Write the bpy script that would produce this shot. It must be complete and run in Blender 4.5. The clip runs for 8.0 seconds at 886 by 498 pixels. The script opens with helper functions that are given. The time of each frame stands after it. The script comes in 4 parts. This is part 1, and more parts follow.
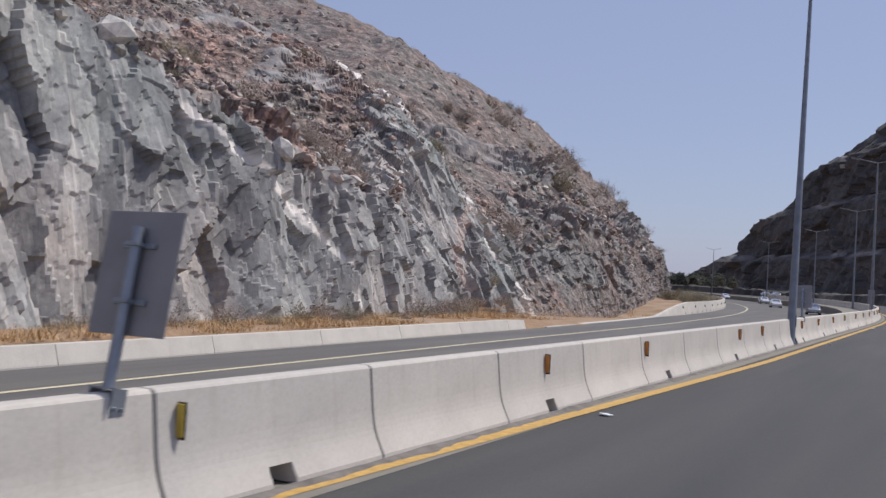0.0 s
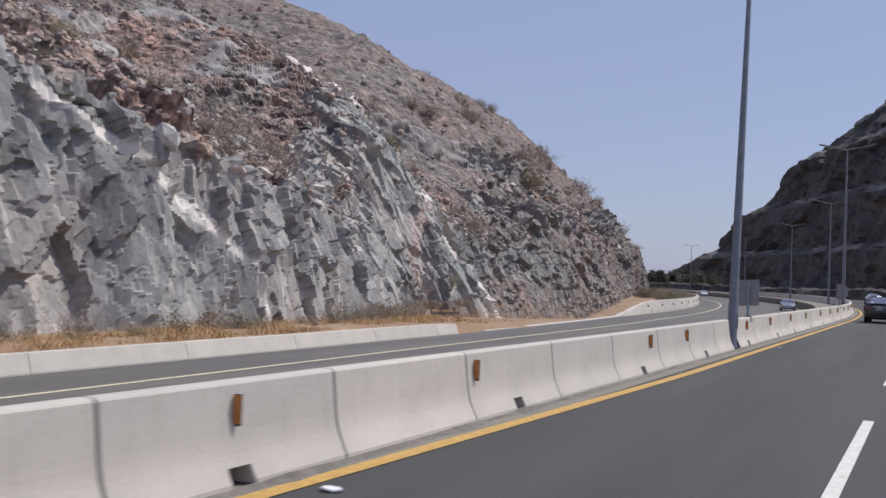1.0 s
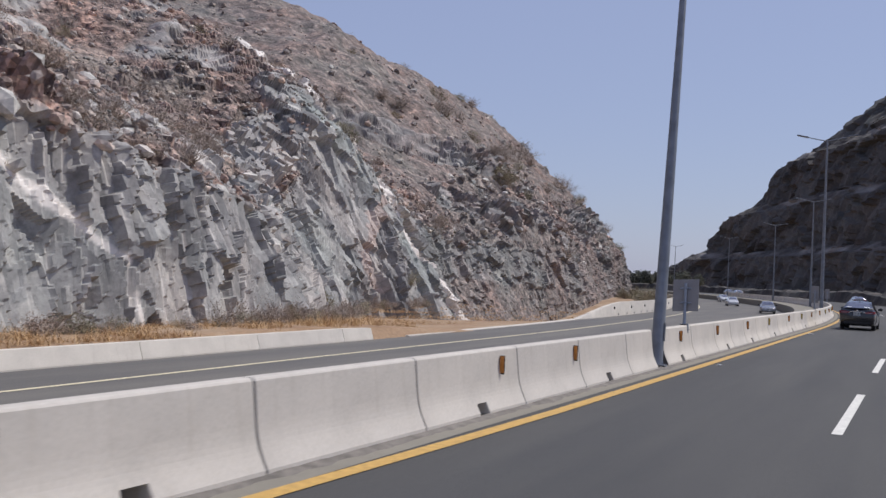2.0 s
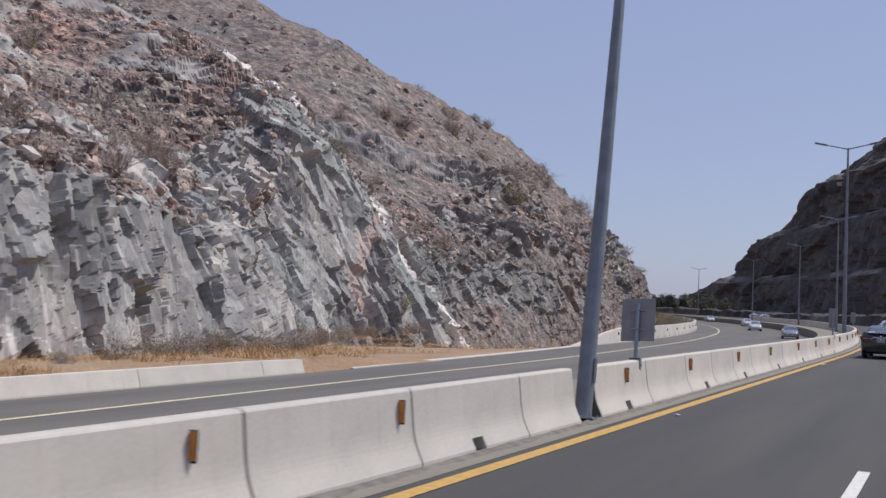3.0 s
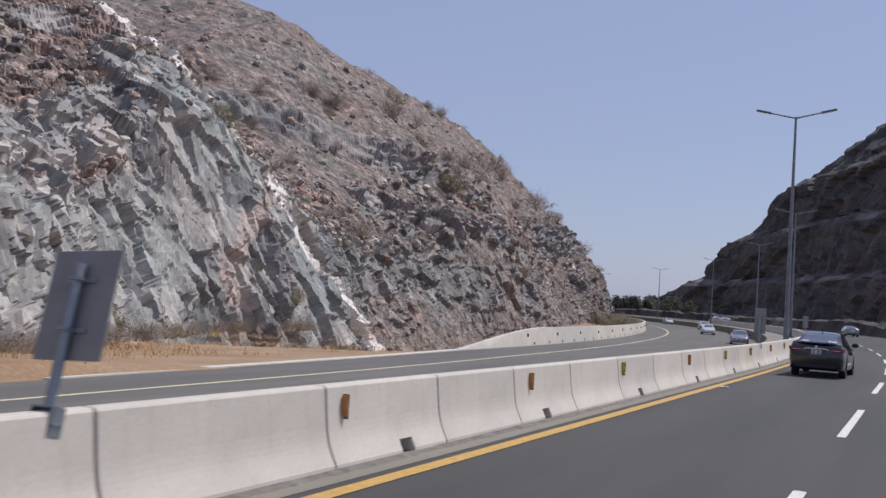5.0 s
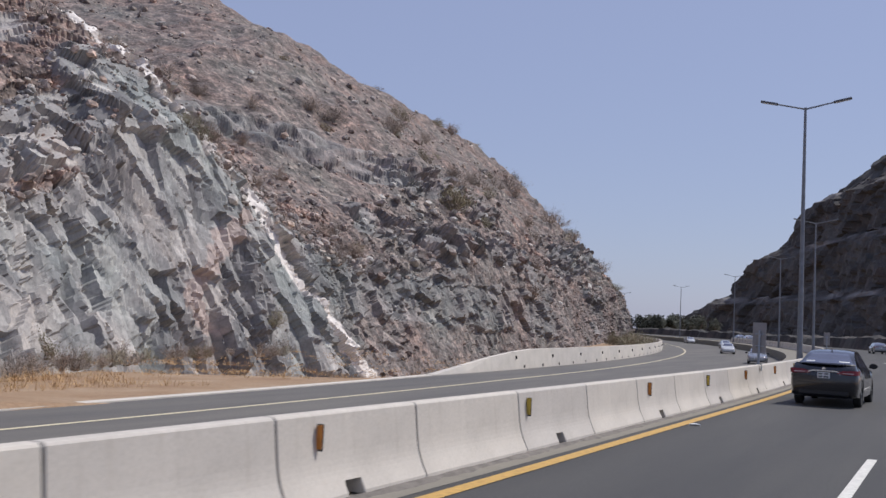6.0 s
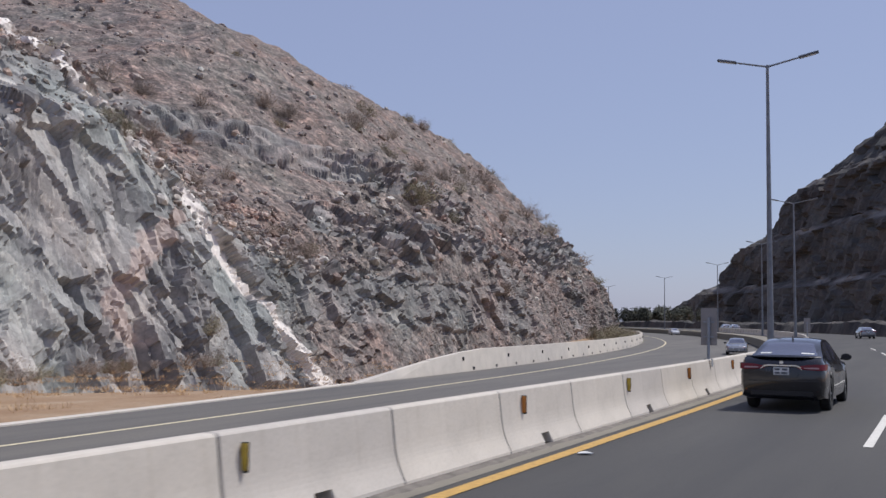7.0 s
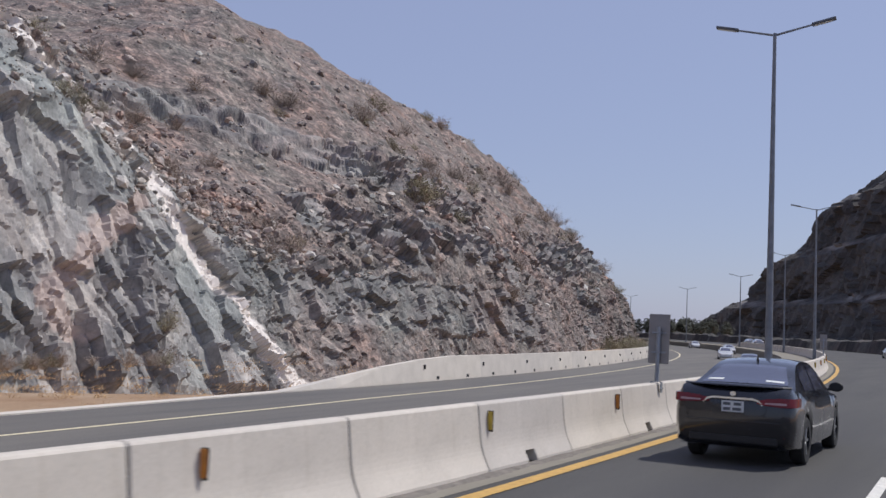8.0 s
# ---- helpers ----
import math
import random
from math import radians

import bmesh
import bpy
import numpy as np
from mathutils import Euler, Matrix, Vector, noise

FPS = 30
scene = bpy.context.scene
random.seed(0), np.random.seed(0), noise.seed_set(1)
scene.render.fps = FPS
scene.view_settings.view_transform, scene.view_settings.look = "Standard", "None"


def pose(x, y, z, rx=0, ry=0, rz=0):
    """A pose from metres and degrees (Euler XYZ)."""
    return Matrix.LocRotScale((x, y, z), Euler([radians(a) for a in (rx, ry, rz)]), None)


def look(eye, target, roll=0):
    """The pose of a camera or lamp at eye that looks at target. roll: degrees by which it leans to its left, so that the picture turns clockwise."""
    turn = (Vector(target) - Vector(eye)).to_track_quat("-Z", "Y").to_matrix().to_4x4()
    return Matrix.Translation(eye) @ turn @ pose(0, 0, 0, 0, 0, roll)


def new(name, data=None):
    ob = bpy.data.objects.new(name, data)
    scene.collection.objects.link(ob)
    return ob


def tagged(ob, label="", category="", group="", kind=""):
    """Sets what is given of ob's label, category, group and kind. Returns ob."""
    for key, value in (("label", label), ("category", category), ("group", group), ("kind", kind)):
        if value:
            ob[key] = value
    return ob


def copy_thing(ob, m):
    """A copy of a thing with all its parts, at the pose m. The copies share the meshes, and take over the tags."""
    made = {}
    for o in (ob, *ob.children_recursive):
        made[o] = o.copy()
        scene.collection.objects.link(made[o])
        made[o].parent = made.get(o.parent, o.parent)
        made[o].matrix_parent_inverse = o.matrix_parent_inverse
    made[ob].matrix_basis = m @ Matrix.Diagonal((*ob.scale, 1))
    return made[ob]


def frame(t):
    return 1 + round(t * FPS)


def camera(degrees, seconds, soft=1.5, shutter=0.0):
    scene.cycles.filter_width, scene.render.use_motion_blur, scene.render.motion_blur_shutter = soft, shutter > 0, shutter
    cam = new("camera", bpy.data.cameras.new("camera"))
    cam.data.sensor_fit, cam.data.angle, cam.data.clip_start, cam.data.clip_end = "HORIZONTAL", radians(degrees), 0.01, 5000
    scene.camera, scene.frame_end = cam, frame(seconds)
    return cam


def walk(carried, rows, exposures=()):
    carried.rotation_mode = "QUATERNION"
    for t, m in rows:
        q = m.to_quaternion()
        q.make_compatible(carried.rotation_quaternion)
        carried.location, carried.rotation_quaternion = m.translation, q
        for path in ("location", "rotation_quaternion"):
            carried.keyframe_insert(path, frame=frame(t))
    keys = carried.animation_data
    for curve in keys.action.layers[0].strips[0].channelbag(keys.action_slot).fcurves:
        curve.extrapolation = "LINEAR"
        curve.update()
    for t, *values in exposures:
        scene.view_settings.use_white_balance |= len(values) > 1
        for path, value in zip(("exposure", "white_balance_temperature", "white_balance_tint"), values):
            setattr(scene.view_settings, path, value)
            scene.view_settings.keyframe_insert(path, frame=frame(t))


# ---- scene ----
# Camera: a car on the second lane of a mountain dual carriageway, looking across the median to the rock cut.
cam = camera(47.0, 8.0, soft=1.5, shutter=0.25)
PATH = [
    (0.0, 4.844, -11.637, 1.736, 91.32, -3.25, 26.57),
    (0.5, 5.030, -9.233, 1.764, 91.43, -2.81, 26.52),
    (1.0, 5.255, -5.876, 1.786, 91.46, -2.25, 25.71),
    (1.5, 5.426, -2.349, 1.828, 91.08, -2.81, 24.62),
    (3.0, 5.444, 8.204, 1.850, 92.79, -2.43, 26.71),
    (3.5, 5.623, 11.784, 1.851, 93.02, -2.32, 26.49),
    (4.0, 5.722, 15.396, 1.841, 92.50, -3.84, 25.02),
    (4.5, 5.624, 18.498, 1.829, 92.35, -3.79, 24.83),
    (6.0, 5.622, 28.497, 1.815, 93.92, -2.78, 26.72),
    (6.5, 5.580, 31.400, 1.807, 93.89, -1.72, 26.28),
    (7.0, 5.570, 35.059, 1.809, 93.98, -0.57, 26.23),
    (7.5, 5.553, 38.725, 1.803, 93.58, -1.59, 27.26),
    (8.0, 5.605, 42.310, 1.809, 94.20, -2.50, 27.77),
]
walk(cam, [(t, pose(x, y, z, rx, ry, rz)) for t, x, y, z, rx, ry, rz in PATH])

# ---- light ----
SUN_DIR = Vector((0.50, 0.58, 1.20)).normalized()
world = bpy.data.worlds.new("sky")
scene.world = world
world.use_nodes = True
wn = world.node_tree.nodes
wn.clear()
sky = wn.new("ShaderNodeTexSky")
sky.sky_type = "NISHITA"
sky.sun_disc = False
sky.sun_elevation = math.asin(SUN_DIR.z)
sky.sun_rotation = math.atan2(SUN_DIR.x, SUN_DIR.y)
sky.dust_density = 0.8
sky.air_density = 1.0
sky.ozone_density = 2.0
bg = wn.new("ShaderNodeBackground")
bg.inputs["Strength"].default_value = 0.11
wo = wn.new("ShaderNodeOutputWorld")
haze = wn.new("ShaderNodeMix")
haze.data_type = "RGBA"
haze.inputs[0].default_value = 0.62
haze.inputs[7].default_value = (3.8, 4.25, 6.75, 1.0)
world.node_tree.links.new(sky.outputs[0], haze.inputs[6])
world.node_tree.links.new(haze.outputs[2], bg.inputs[0])
world.node_tree.links.new(bg.outputs[0], wo.inputs[0])
sun_data = bpy.data.lights.new("sun", "SUN")
sun_data.energy = 3.9
sun_data.angle = radians(0.6)
sun_data.color = (1.0, 0.965, 0.92)
sun = new("sun", sun_data)
sun.matrix_world = look((0, 0, 60), Vector((0, 0, 60)) - SUN_DIR)
scene.view_settings.exposure = -0.2


# ---- materials ----
def nodes_of(name, rough=0.8, metal=0.0):
    m = bpy.data.materials.new(name)
    m.use_nodes = True
    nt = m.node_tree
    b = nt.nodes["Principled BSDF"]
    b.inputs["Roughness"].default_value = rough
    b.inputs["Metallic"].default_value = metal
    return m, nt, b


def tex(nt, kind, scale, detail=4.0, rough=0.6, coord=None, stretch=None):
    co = coord
    if co is None:
        co = nt.nodes.new("ShaderNodeTexCoord").outputs["Object"]
    if stretch:
        mp = nt.nodes.new("ShaderNodeMapping")
        mp.inputs["Scale"].default_value = stretch
        nt.links.new(co, mp.inputs[0])
        co = mp.outputs[0]
    n = nt.nodes.new(kind)
    n.inputs["Scale"].default_value = scale
    if kind == "ShaderNodeTexNoise":
        n.inputs["Detail"].default_value = detail
        n.inputs["Roughness"].default_value = rough
    nt.links.new(co, n.inputs["Vector"])
    return n


def ramp(nt, fac, stops):
    r = nt.nodes.new("ShaderNodeValToRGB")
    e = r.color_ramp.elements
    while len(e) < len(stops):
        e.new(0.5)
    for el, (p, c) in zip(e, stops):
        el.position = p
        el.color = (*c, 1.0)
    nt.links.new(fac, r.inputs[0])
    return r.outputs[0]


def mix(nt, fac, a, b, mode="MIX"):
    n = nt.nodes.new("ShaderNodeMix")
    n.data_type = "RGBA"
    n.blend_type = mode
    for sock, v in ((n.inputs[0], fac), (n.inputs[6], a), (n.inputs[7], b)):
        if isinstance(v, (int, float)):
            sock.default_value = v
        elif isinstance(v, tuple):
            sock.default_value = (*v, 1.0)
        else:
            nt.links.new(v, sock)
    return n.outputs[2]


def bump(nt, b, height, strength=0.3, dist=0.02):
    n = nt.nodes.new("ShaderNodeBump")
    n.inputs["Strength"].default_value = strength
    n.inputs["Distance"].default_value = dist
    nt.links.new(height, n.inputs["Height"])
    nt.links.new(n.outputs[0], b.inputs["Normal"])


def simple(name, color, rough=0.6, metal=0.0, vary=0.12, scale=6.0, bumps=0.0):
    m, nt, b = nodes_of(name, rough, metal)
    n = tex(nt, "ShaderNodeTexNoise", scale, 5)
    lo = tuple(max(0.0, c * (1 - vary)) for c in color)
    hi = tuple(min(1.0, c * (1 + vary)) for c in color)
    nt.links.new(ramp(nt, n.outputs[0], [(0.3, lo), (0.7, hi)]), b.inputs["Base Color"])
    if bumps:
        bump(nt, b, n.outputs[0], bumps, 0.01)
    return m


def asphalt_material(name, tone, warm=(1.0, 1.0, 1.0)):
    m, nt, b = nodes_of(name, 0.85)
    fine = tex(nt, "ShaderNodeTexNoise", 45, 3, 0.7)
    wide = tex(nt, "ShaderNodeTexNoise", 0.5, 4, 0.6, stretch=(1.6, 0.12, 1))
    c1 = ramp(nt, fine.outputs[0], [(0.3, tuple(tone * 0.8 * c for c in warm)), (0.75, tuple(tone * 1.25 * c for c in warm))])
    c2 = ramp(nt, wide.outputs[0], [(0.35, (0.78, 0.78, 0.8)), (0.7, (1.15, 1.13, 1.08))])
    nt.links.new(mix(nt, 1.0, c1, c2, "MULTIPLY"), b.inputs["Base Color"])
    bump(nt, b, fine.outputs[0], 0.35, 0.01)
    return m


def concrete_material(name, tone, warm=1.0):
    m, nt, b = nodes_of(name, 0.9)
    wide = tex(nt, "ShaderNodeTexNoise", 1.3, 5, 0.6)
    streak = tex(nt, "ShaderNodeTexNoise", 2.2, 4, 0.6, stretch=(1, 3.0, 0.35))
    fine = tex(nt, "ShaderNodeTexNoise", 28, 4, 0.7)
    base = (tone * 1.085, tone, tone * 0.895 / warm)
    dark = tuple(c * 0.93 for c in base)
    lite = tuple(min(1, c * 1.05) for c in base)
    c1 = ramp(nt, wide.outputs[0], [(0.32, dark), (0.62, lite)])
    c2 = ramp(nt, streak.outputs[0], [(0.28, (0.92, 0.91, 0.895)), (0.45, (1, 1, 1))])
    c3 = ramp(nt, fine.outputs[0], [(0.25, (0.88, 0.88, 0.87)), (0.6, (1.02, 1.02, 1.02))])
    o = nt.nodes.new("ShaderNodeObjectInfo")
    c4 = ramp(nt, o.outputs["Random"], [(0.0, (0.92, 0.92, 0.93)), (1.0, (1.05, 1.04, 1.02))])
    col = mix(nt, 1.0, mix(nt, 1.0, mix(nt, 1.0, c1, c2, "MULTIPLY"), c3, "MULTIPLY"), c4, "MULTIPLY")
    nt.links.new(col, b.inputs["Base Color"])
    bump(nt, b, fine.outputs[0], 0.25, 0.006)
    return m


def attribute(nt, name):
    a = nt.nodes.new("ShaderNodeAttribute")
    a.attribute_name = name
    return a


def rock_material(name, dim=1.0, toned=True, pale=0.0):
    """Fractured grey-blue cut rock, brown weathered scree where the soil attribute is high, pale quartz and ledge
    debris where vein is high; dim paints shade into all of it, pale keeps the vein colour light.
    """
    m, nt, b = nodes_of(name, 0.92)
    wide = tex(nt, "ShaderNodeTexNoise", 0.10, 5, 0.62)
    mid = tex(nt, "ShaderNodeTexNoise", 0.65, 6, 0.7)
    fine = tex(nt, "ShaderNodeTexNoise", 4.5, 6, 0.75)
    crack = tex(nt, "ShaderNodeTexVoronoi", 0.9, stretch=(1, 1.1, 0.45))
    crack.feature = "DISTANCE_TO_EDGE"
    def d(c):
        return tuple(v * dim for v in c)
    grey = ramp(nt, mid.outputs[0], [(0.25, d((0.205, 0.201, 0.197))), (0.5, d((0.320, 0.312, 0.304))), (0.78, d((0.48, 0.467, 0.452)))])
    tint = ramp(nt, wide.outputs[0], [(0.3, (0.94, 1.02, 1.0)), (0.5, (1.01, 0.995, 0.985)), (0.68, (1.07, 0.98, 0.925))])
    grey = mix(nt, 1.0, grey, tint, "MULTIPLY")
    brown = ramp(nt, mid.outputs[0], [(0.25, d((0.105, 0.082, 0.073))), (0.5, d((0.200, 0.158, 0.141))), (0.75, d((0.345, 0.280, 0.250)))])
    red = ramp(nt, wide.outputs[0], [(0.34, (0.95, 1.02, 0.99)), (0.52, (1.06, 0.99, 0.96)), (0.66, (1.20, 0.965, 0.87))])
    brown = mix(nt, 1.0, brown, red, "MULTIPLY")
    soil = attribute(nt, "soil").outputs["Fac"]
    rubble = tex(nt, "ShaderNodeTexVoronoi", 1.2, stretch=(1, 1, 1.2))
    small = tex(nt, "ShaderNodeTexVoronoi", 2.9, stretch=(1, 1, 1.2))
    lumps = mix(nt, 0.5, rubble.outputs["Color"], small.outputs["Color"])
    brown = mix(nt, 1.0, brown, ramp(nt, lumps, [(0.22, (0.42, 0.42, 0.43)), (0.5, (0.94, 0.94, 0.94)), (0.78, (1.85, 1.81, 1.75))]), "MULTIPLY")
    col = mix(nt, soil, grey, brown)
    grit = ramp(nt, fine.outputs[0], [(0.25, (0.74, 0.74, 0.75)), (0.5, (1.0, 1.0, 1.0)), (0.75, (1.22, 1.21, 1.19))])
    col = mix(nt, 1.0, col, grit, "MULTIPLY")
    block = ramp(nt, attribute(nt, "tone").outputs["Fac"], [(0.2, (0.60, 0.61, 0.63)), (0.5, (1.0, 1.0, 1.0)), (0.8, (1.38, 1.35, 1.31))])
    if toned:
        col = mix(nt, 1.0, col, block, "MULTIPLY")
    else:
        each = nt.nodes.new("ShaderNodeNewGeometry").outputs["Random Per Island"]
        col = mix(nt, 1.0, col, ramp(nt, each, [(0.0, (0.95, 0.95, 0.96)), (0.6, (1.25, 1.23, 1.2)), (1.0, (1.9, 1.85, 1.76))]), "MULTIPLY")
    cr = ramp(nt, crack.outputs[0], [(0.0, (0.55, 0.55, 0.56)), (0.06, (1, 1, 1))])
    col = mix(nt, 0.35, col, mix(nt, 1.0, col, cr, "MULTIPLY"))
    vein = attribute(nt, "vein").outputs["Fac"]
    col = mix(nt, vein, col, ramp(nt, mid.outputs[0], [(0.3, tuple(v * max(dim, pale) for v in (0.64, 0.575, 0.52))), (0.7, tuple(v * max(dim, pale) for v in (0.84, 0.79, 0.74)))]))
    pink = attribute(nt, "pink").outputs["Fac"]
    col = mix(nt, pink, col, ramp(nt, mid.outputs[0], [(0.3, d((0.37, 0.28, 0.245))), (0.7, d((0.58, 0.475, 0.425)))]))
    nt.links.new(col, b.inputs["Base Color"])
    edges = mix(nt, 0.5, rubble.outputs["Distance"], small.outputs["Distance"])
    bump(nt, b, mix(nt, soil, mix(nt, 1.0, fine.outputs[0], (0.2, 0.2, 0.2), "MULTIPLY"), edges), 0.85, 0.2)
    return m


def ground_material():
    m, nt, b = nodes_of("dry_soil", 0.95)
    wide = tex(nt, "ShaderNodeTexNoise", 0.22, 5, 0.6)
    fine = tex(nt, "ShaderNodeTexNoise", 6, 6, 0.75)
    c1 = ramp(nt, wide.outputs[0], [(0.3, (0.27, 0.160, 0.088)), (0.52, (0.35, 0.235, 0.145)), (0.72, (0.43, 0.33, 0.235))])
    c2 = ramp(nt, fine.outputs[0], [(0.3, (0.7, 0.7, 0.7)), (0.7, (1.2, 1.2, 1.2))])
    nt.links.new(mix(nt, 1.0, c1, c2, "MULTIPLY"), b.inputs["Base Color"])
    bump(nt, b, fine.outputs[0], 0.5, 0.05)
    return m


MAT_ROAD = asphalt_material("asphalt", 0.062, (1.03, 1.0, 0.98))
MAT_ROAD_OLD = asphalt_material("asphalt_old", 0.125, (1.06, 1.0, 0.93))
MAT_CONC = concrete_material("concrete", 0.53)
MAT_CONC_PALE = concrete_material("concrete_pale", 0.56)
MAT_ROCK = rock_material("cut_rock")
# The cut rock darkened to a fifth: shade painted into the colour.
MAT_ROCK_SHADE = rock_material("shade_darkened_rock", 0.19, pale=0.34)
MAT_SOIL = ground_material()
MAT_YELLOW = simple("yellow_paint", (0.52, 0.315, 0.085), 0.7, vary=0.22, scale=9)
MAT_FADED = simple("faded_yellow_paint", (0.66, 0.58, 0.40), 0.75, vary=0.2, scale=7)
MAT_WHITE = simple("white_paint", (0.66, 0.64, 0.58), 0.7, vary=0.18, scale=9)
MAT_STEEL = simple("galvanised_steel", (0.30, 0.32, 0.35), 0.45, 0.7, 0.15, 5)
MAT_PLATE = simple("sign_back_aluminium", (0.27, 0.255, 0.25), 0.6, 0.1, 0.10, 3)
MAT_DARK = simple("near_black", (0.018, 0.018, 0.02), 0.7)


# ---- plan: the median curves gently to the left ----
CURVE_FROM, CURVE_LEN = 55.0, 970.0


def median(y):
    """The median's x, and its direction, at y."""
    k = max(0.0, y - CURVE_FROM)
    return -k * k / CURVE_LEN, -2 * k / CURVE_LEN


def on_road(y, off, z=0.0):
    x, s = median(y)
    n = 1 / math.sqrt(1 + s * s)
    return Vector((x + off * n, y - off * s * n, z))


def heading(y):
    return math.degrees(math.atan(-median(y)[1]))


LEFT_Z = -1.0          # the opposite carriageway lies lower


def mesh_object(name, verts, faces, material, smooth=False):
    me = bpy.data.meshes.new(name)
    me.from_pydata([tuple(v) for v in verts], [], faces)
    me.materials.append(material)
    if smooth:
        me.polygons.foreach_set("use_smooth", [True] * len(me.polygons))
    me.update()
    return new(name, me)


def part(name, bm, material, parent=None, label=""):
    """Links a bmesh as one mesh object under a thing or a part."""
    me = bpy.data.meshes.new(name)
    bmesh.ops.recalc_face_normals(bm, faces=bm.faces)
    bm.to_mesh(me)
    bm.free()
    me.materials.append(material)
    ob = new(name, me)
    ob.parent = parent
    if label:
        tagged(ob, label)
    return ob


def smooth_sharp(ob, angle=35):
    me = ob.data
    me.polygons.foreach_set("use_smooth", [True] * len(me.polygons))
    me.set_sharp_from_angle(angle=radians(angle))
    return ob


def box(bm, x0, x1, y0, y1, z0, z1, bevel=0.0):
    r = bmesh.ops.create_cube(bm, size=1.0, matrix=Matrix.Translation(((x0 + x1) / 2, (y0 + y1) / 2, (z0 + z1) / 2)) @ Matrix.Diagonal((x1 - x0, y1 - y0, z1 - z0, 1)))
    if bevel:
        es = list({e for v in r["verts"] for e in v.link_edges})
        bmesh.ops.bevel(bm, geom=es, offset=bevel, segments=2, affect="EDGES", profile=0.5)
    return r["verts"]


def tube(bm, a, b, r0, r1, sides=12):
    a, b = Vector(a), Vector(b)
    d = b - a
    rot = d.to_track_quat("Z", "Y").to_matrix().to_4x4()
    bmesh.ops.create_cone(bm, cap_ends=True, segments=sides, radius1=r0, radius2=r1, depth=d.length, matrix=Matrix.Translation((a + b) / 2) @ rot)


def verge(y):
    """Offset of the opposite carriageway's outer edge, which draws away from the median."""
    return float(np.interp(y, [-60, 0, 42, 78], [-12.0, -13.8, -15.3, -17.2]))


def lane(y):
    """Offset of the opposite carriageway's lane line."""
    return float(np.interp(y, [-60, 0, 30, 50, 75, 120], [-10.0, -11.0, -12.15, -12.7, -13.6, -13.9]))


def inner(y):
    """Offset of the yellow line along the barrier."""
    return 0.84 - 0.35 * max(0.0, min(1.5, (14.0 - y) / 14.0))


def ribbon(name, off0, off1, y0, y1, z, material, step=4.0, skirt=0.0, along=None):
    """A strip along the road between two offsets from the median, or from the line that along gives."""
    n = max(2, int((y1 - y0) / step) + 1)
    vs, fs = [], []
    for i in range(n):
        y = y0 + (y1 - y0) * i / (n - 1)
        w = along(y) if along else 0.0
        vs += [on_road(y, off0 + w, z), on_road(y, off1 + w, z)]
        if i:
            k = 2 * i
            fs.append((k - 2, k - 1, k + 1, k))
    ob = mesh_object(name, vs, fs, material)
    if skirt:
        bm = bmesh.new()
        bm.from_mesh(ob.data)
        r = bmesh.ops.extrude_face_region(bm, geom=bm.faces[:])
        for v in [g for g in r["geom"] if isinstance(g, bmesh.types.BMVert)]:
            v.co.z -= skirt
        bmesh.ops.recalc_face_normals(bm, faces=bm.faces)
        bm.to_mesh(ob.data)
        bm.free()
    return ob


# ground: one sheet to the horizon, lower on the side of the opposite carriageway
def hollow(y):
    """Depth of the hollow between the wedge barrier and the foot of the rock."""
    return np.interp(y, [68, 76, 84, 92, 103, 150, 185], [0.0, 0.5, 1.3, 2.1, 2.8, 2.6, 0.0])


def build_ground():
    offs = [-1800, -600, -200, -90, -60, -45, -34, -27, -22, -18, -16.2, -15.3, -14, -8, -3.2, -0.6, 2, 18, 24, 30, 60, 200, 700, 2200]
    zs = [-2.6, -2.6, -2.6, -2.6, -2.5, -2.3, -1.8, -1.5, -1.25, -1.12, -1.10, -1.10, -1.10, -1.10, -1.08, -0.06, -0.05, -0.06, -0.2, -0.4, -0.6, -1, -1, -1]
    ys = [-700, -200] + [-60 + 8 * i for i in range(60)] + [470, 600, 900, 1400, 2600]
    vs, fs = [], []
    w = len(offs)
    for i, y in enumerate(ys):
        x = median(min(y, 430))[0]
        for o, z in zip(offs, zs):
            wob = 0.10 * noise.noise((o * 0.2, y * 0.2, 3.0)) if -60 < o < -19 else 0.0
            raised = 0.62 * max(0.0, min(1.0, (48 - y) / 6)) if -30 < o < -15.5 else 0.0
            sunk = float(hollow(y)) * max(0.0, min(1.0, (-16.4 - o) / 8)) if o > -100 else 0.0
            vs.append((x + o, y, z + wob + raised - sunk))
        if i:
            for j in range(w - 1):
                k = i * w + j
                fs.append((k - w, k - w + 1, k + 1, k))
    return mesh_object("ground", vs, fs, MAT_SOIL)


def opposite_road():
    vs, fs = [], []
    ys = [-60 + 4.0 * i for i in range(133)]
    for y in ys:
        vs += [on_road(y, verge(y), LEFT_Z), on_road(y, -3.0, LEFT_Z), on_road(y, verge(y), LEFT_Z - 0.05), on_road(y, -3.0, LEFT_Z - 0.05)]
    for i in range(1, len(ys)):
        k = 4 * i
        fs += [(k - 4, k - 3, k + 1, k), (k - 4, k, k + 2, k - 2), (k - 3, k - 1, k + 3, k + 1), (k - 2, k + 2, k + 3, k - 1)]
    return mesh_object("road", vs, fs, MAT_ROAD_OLD)


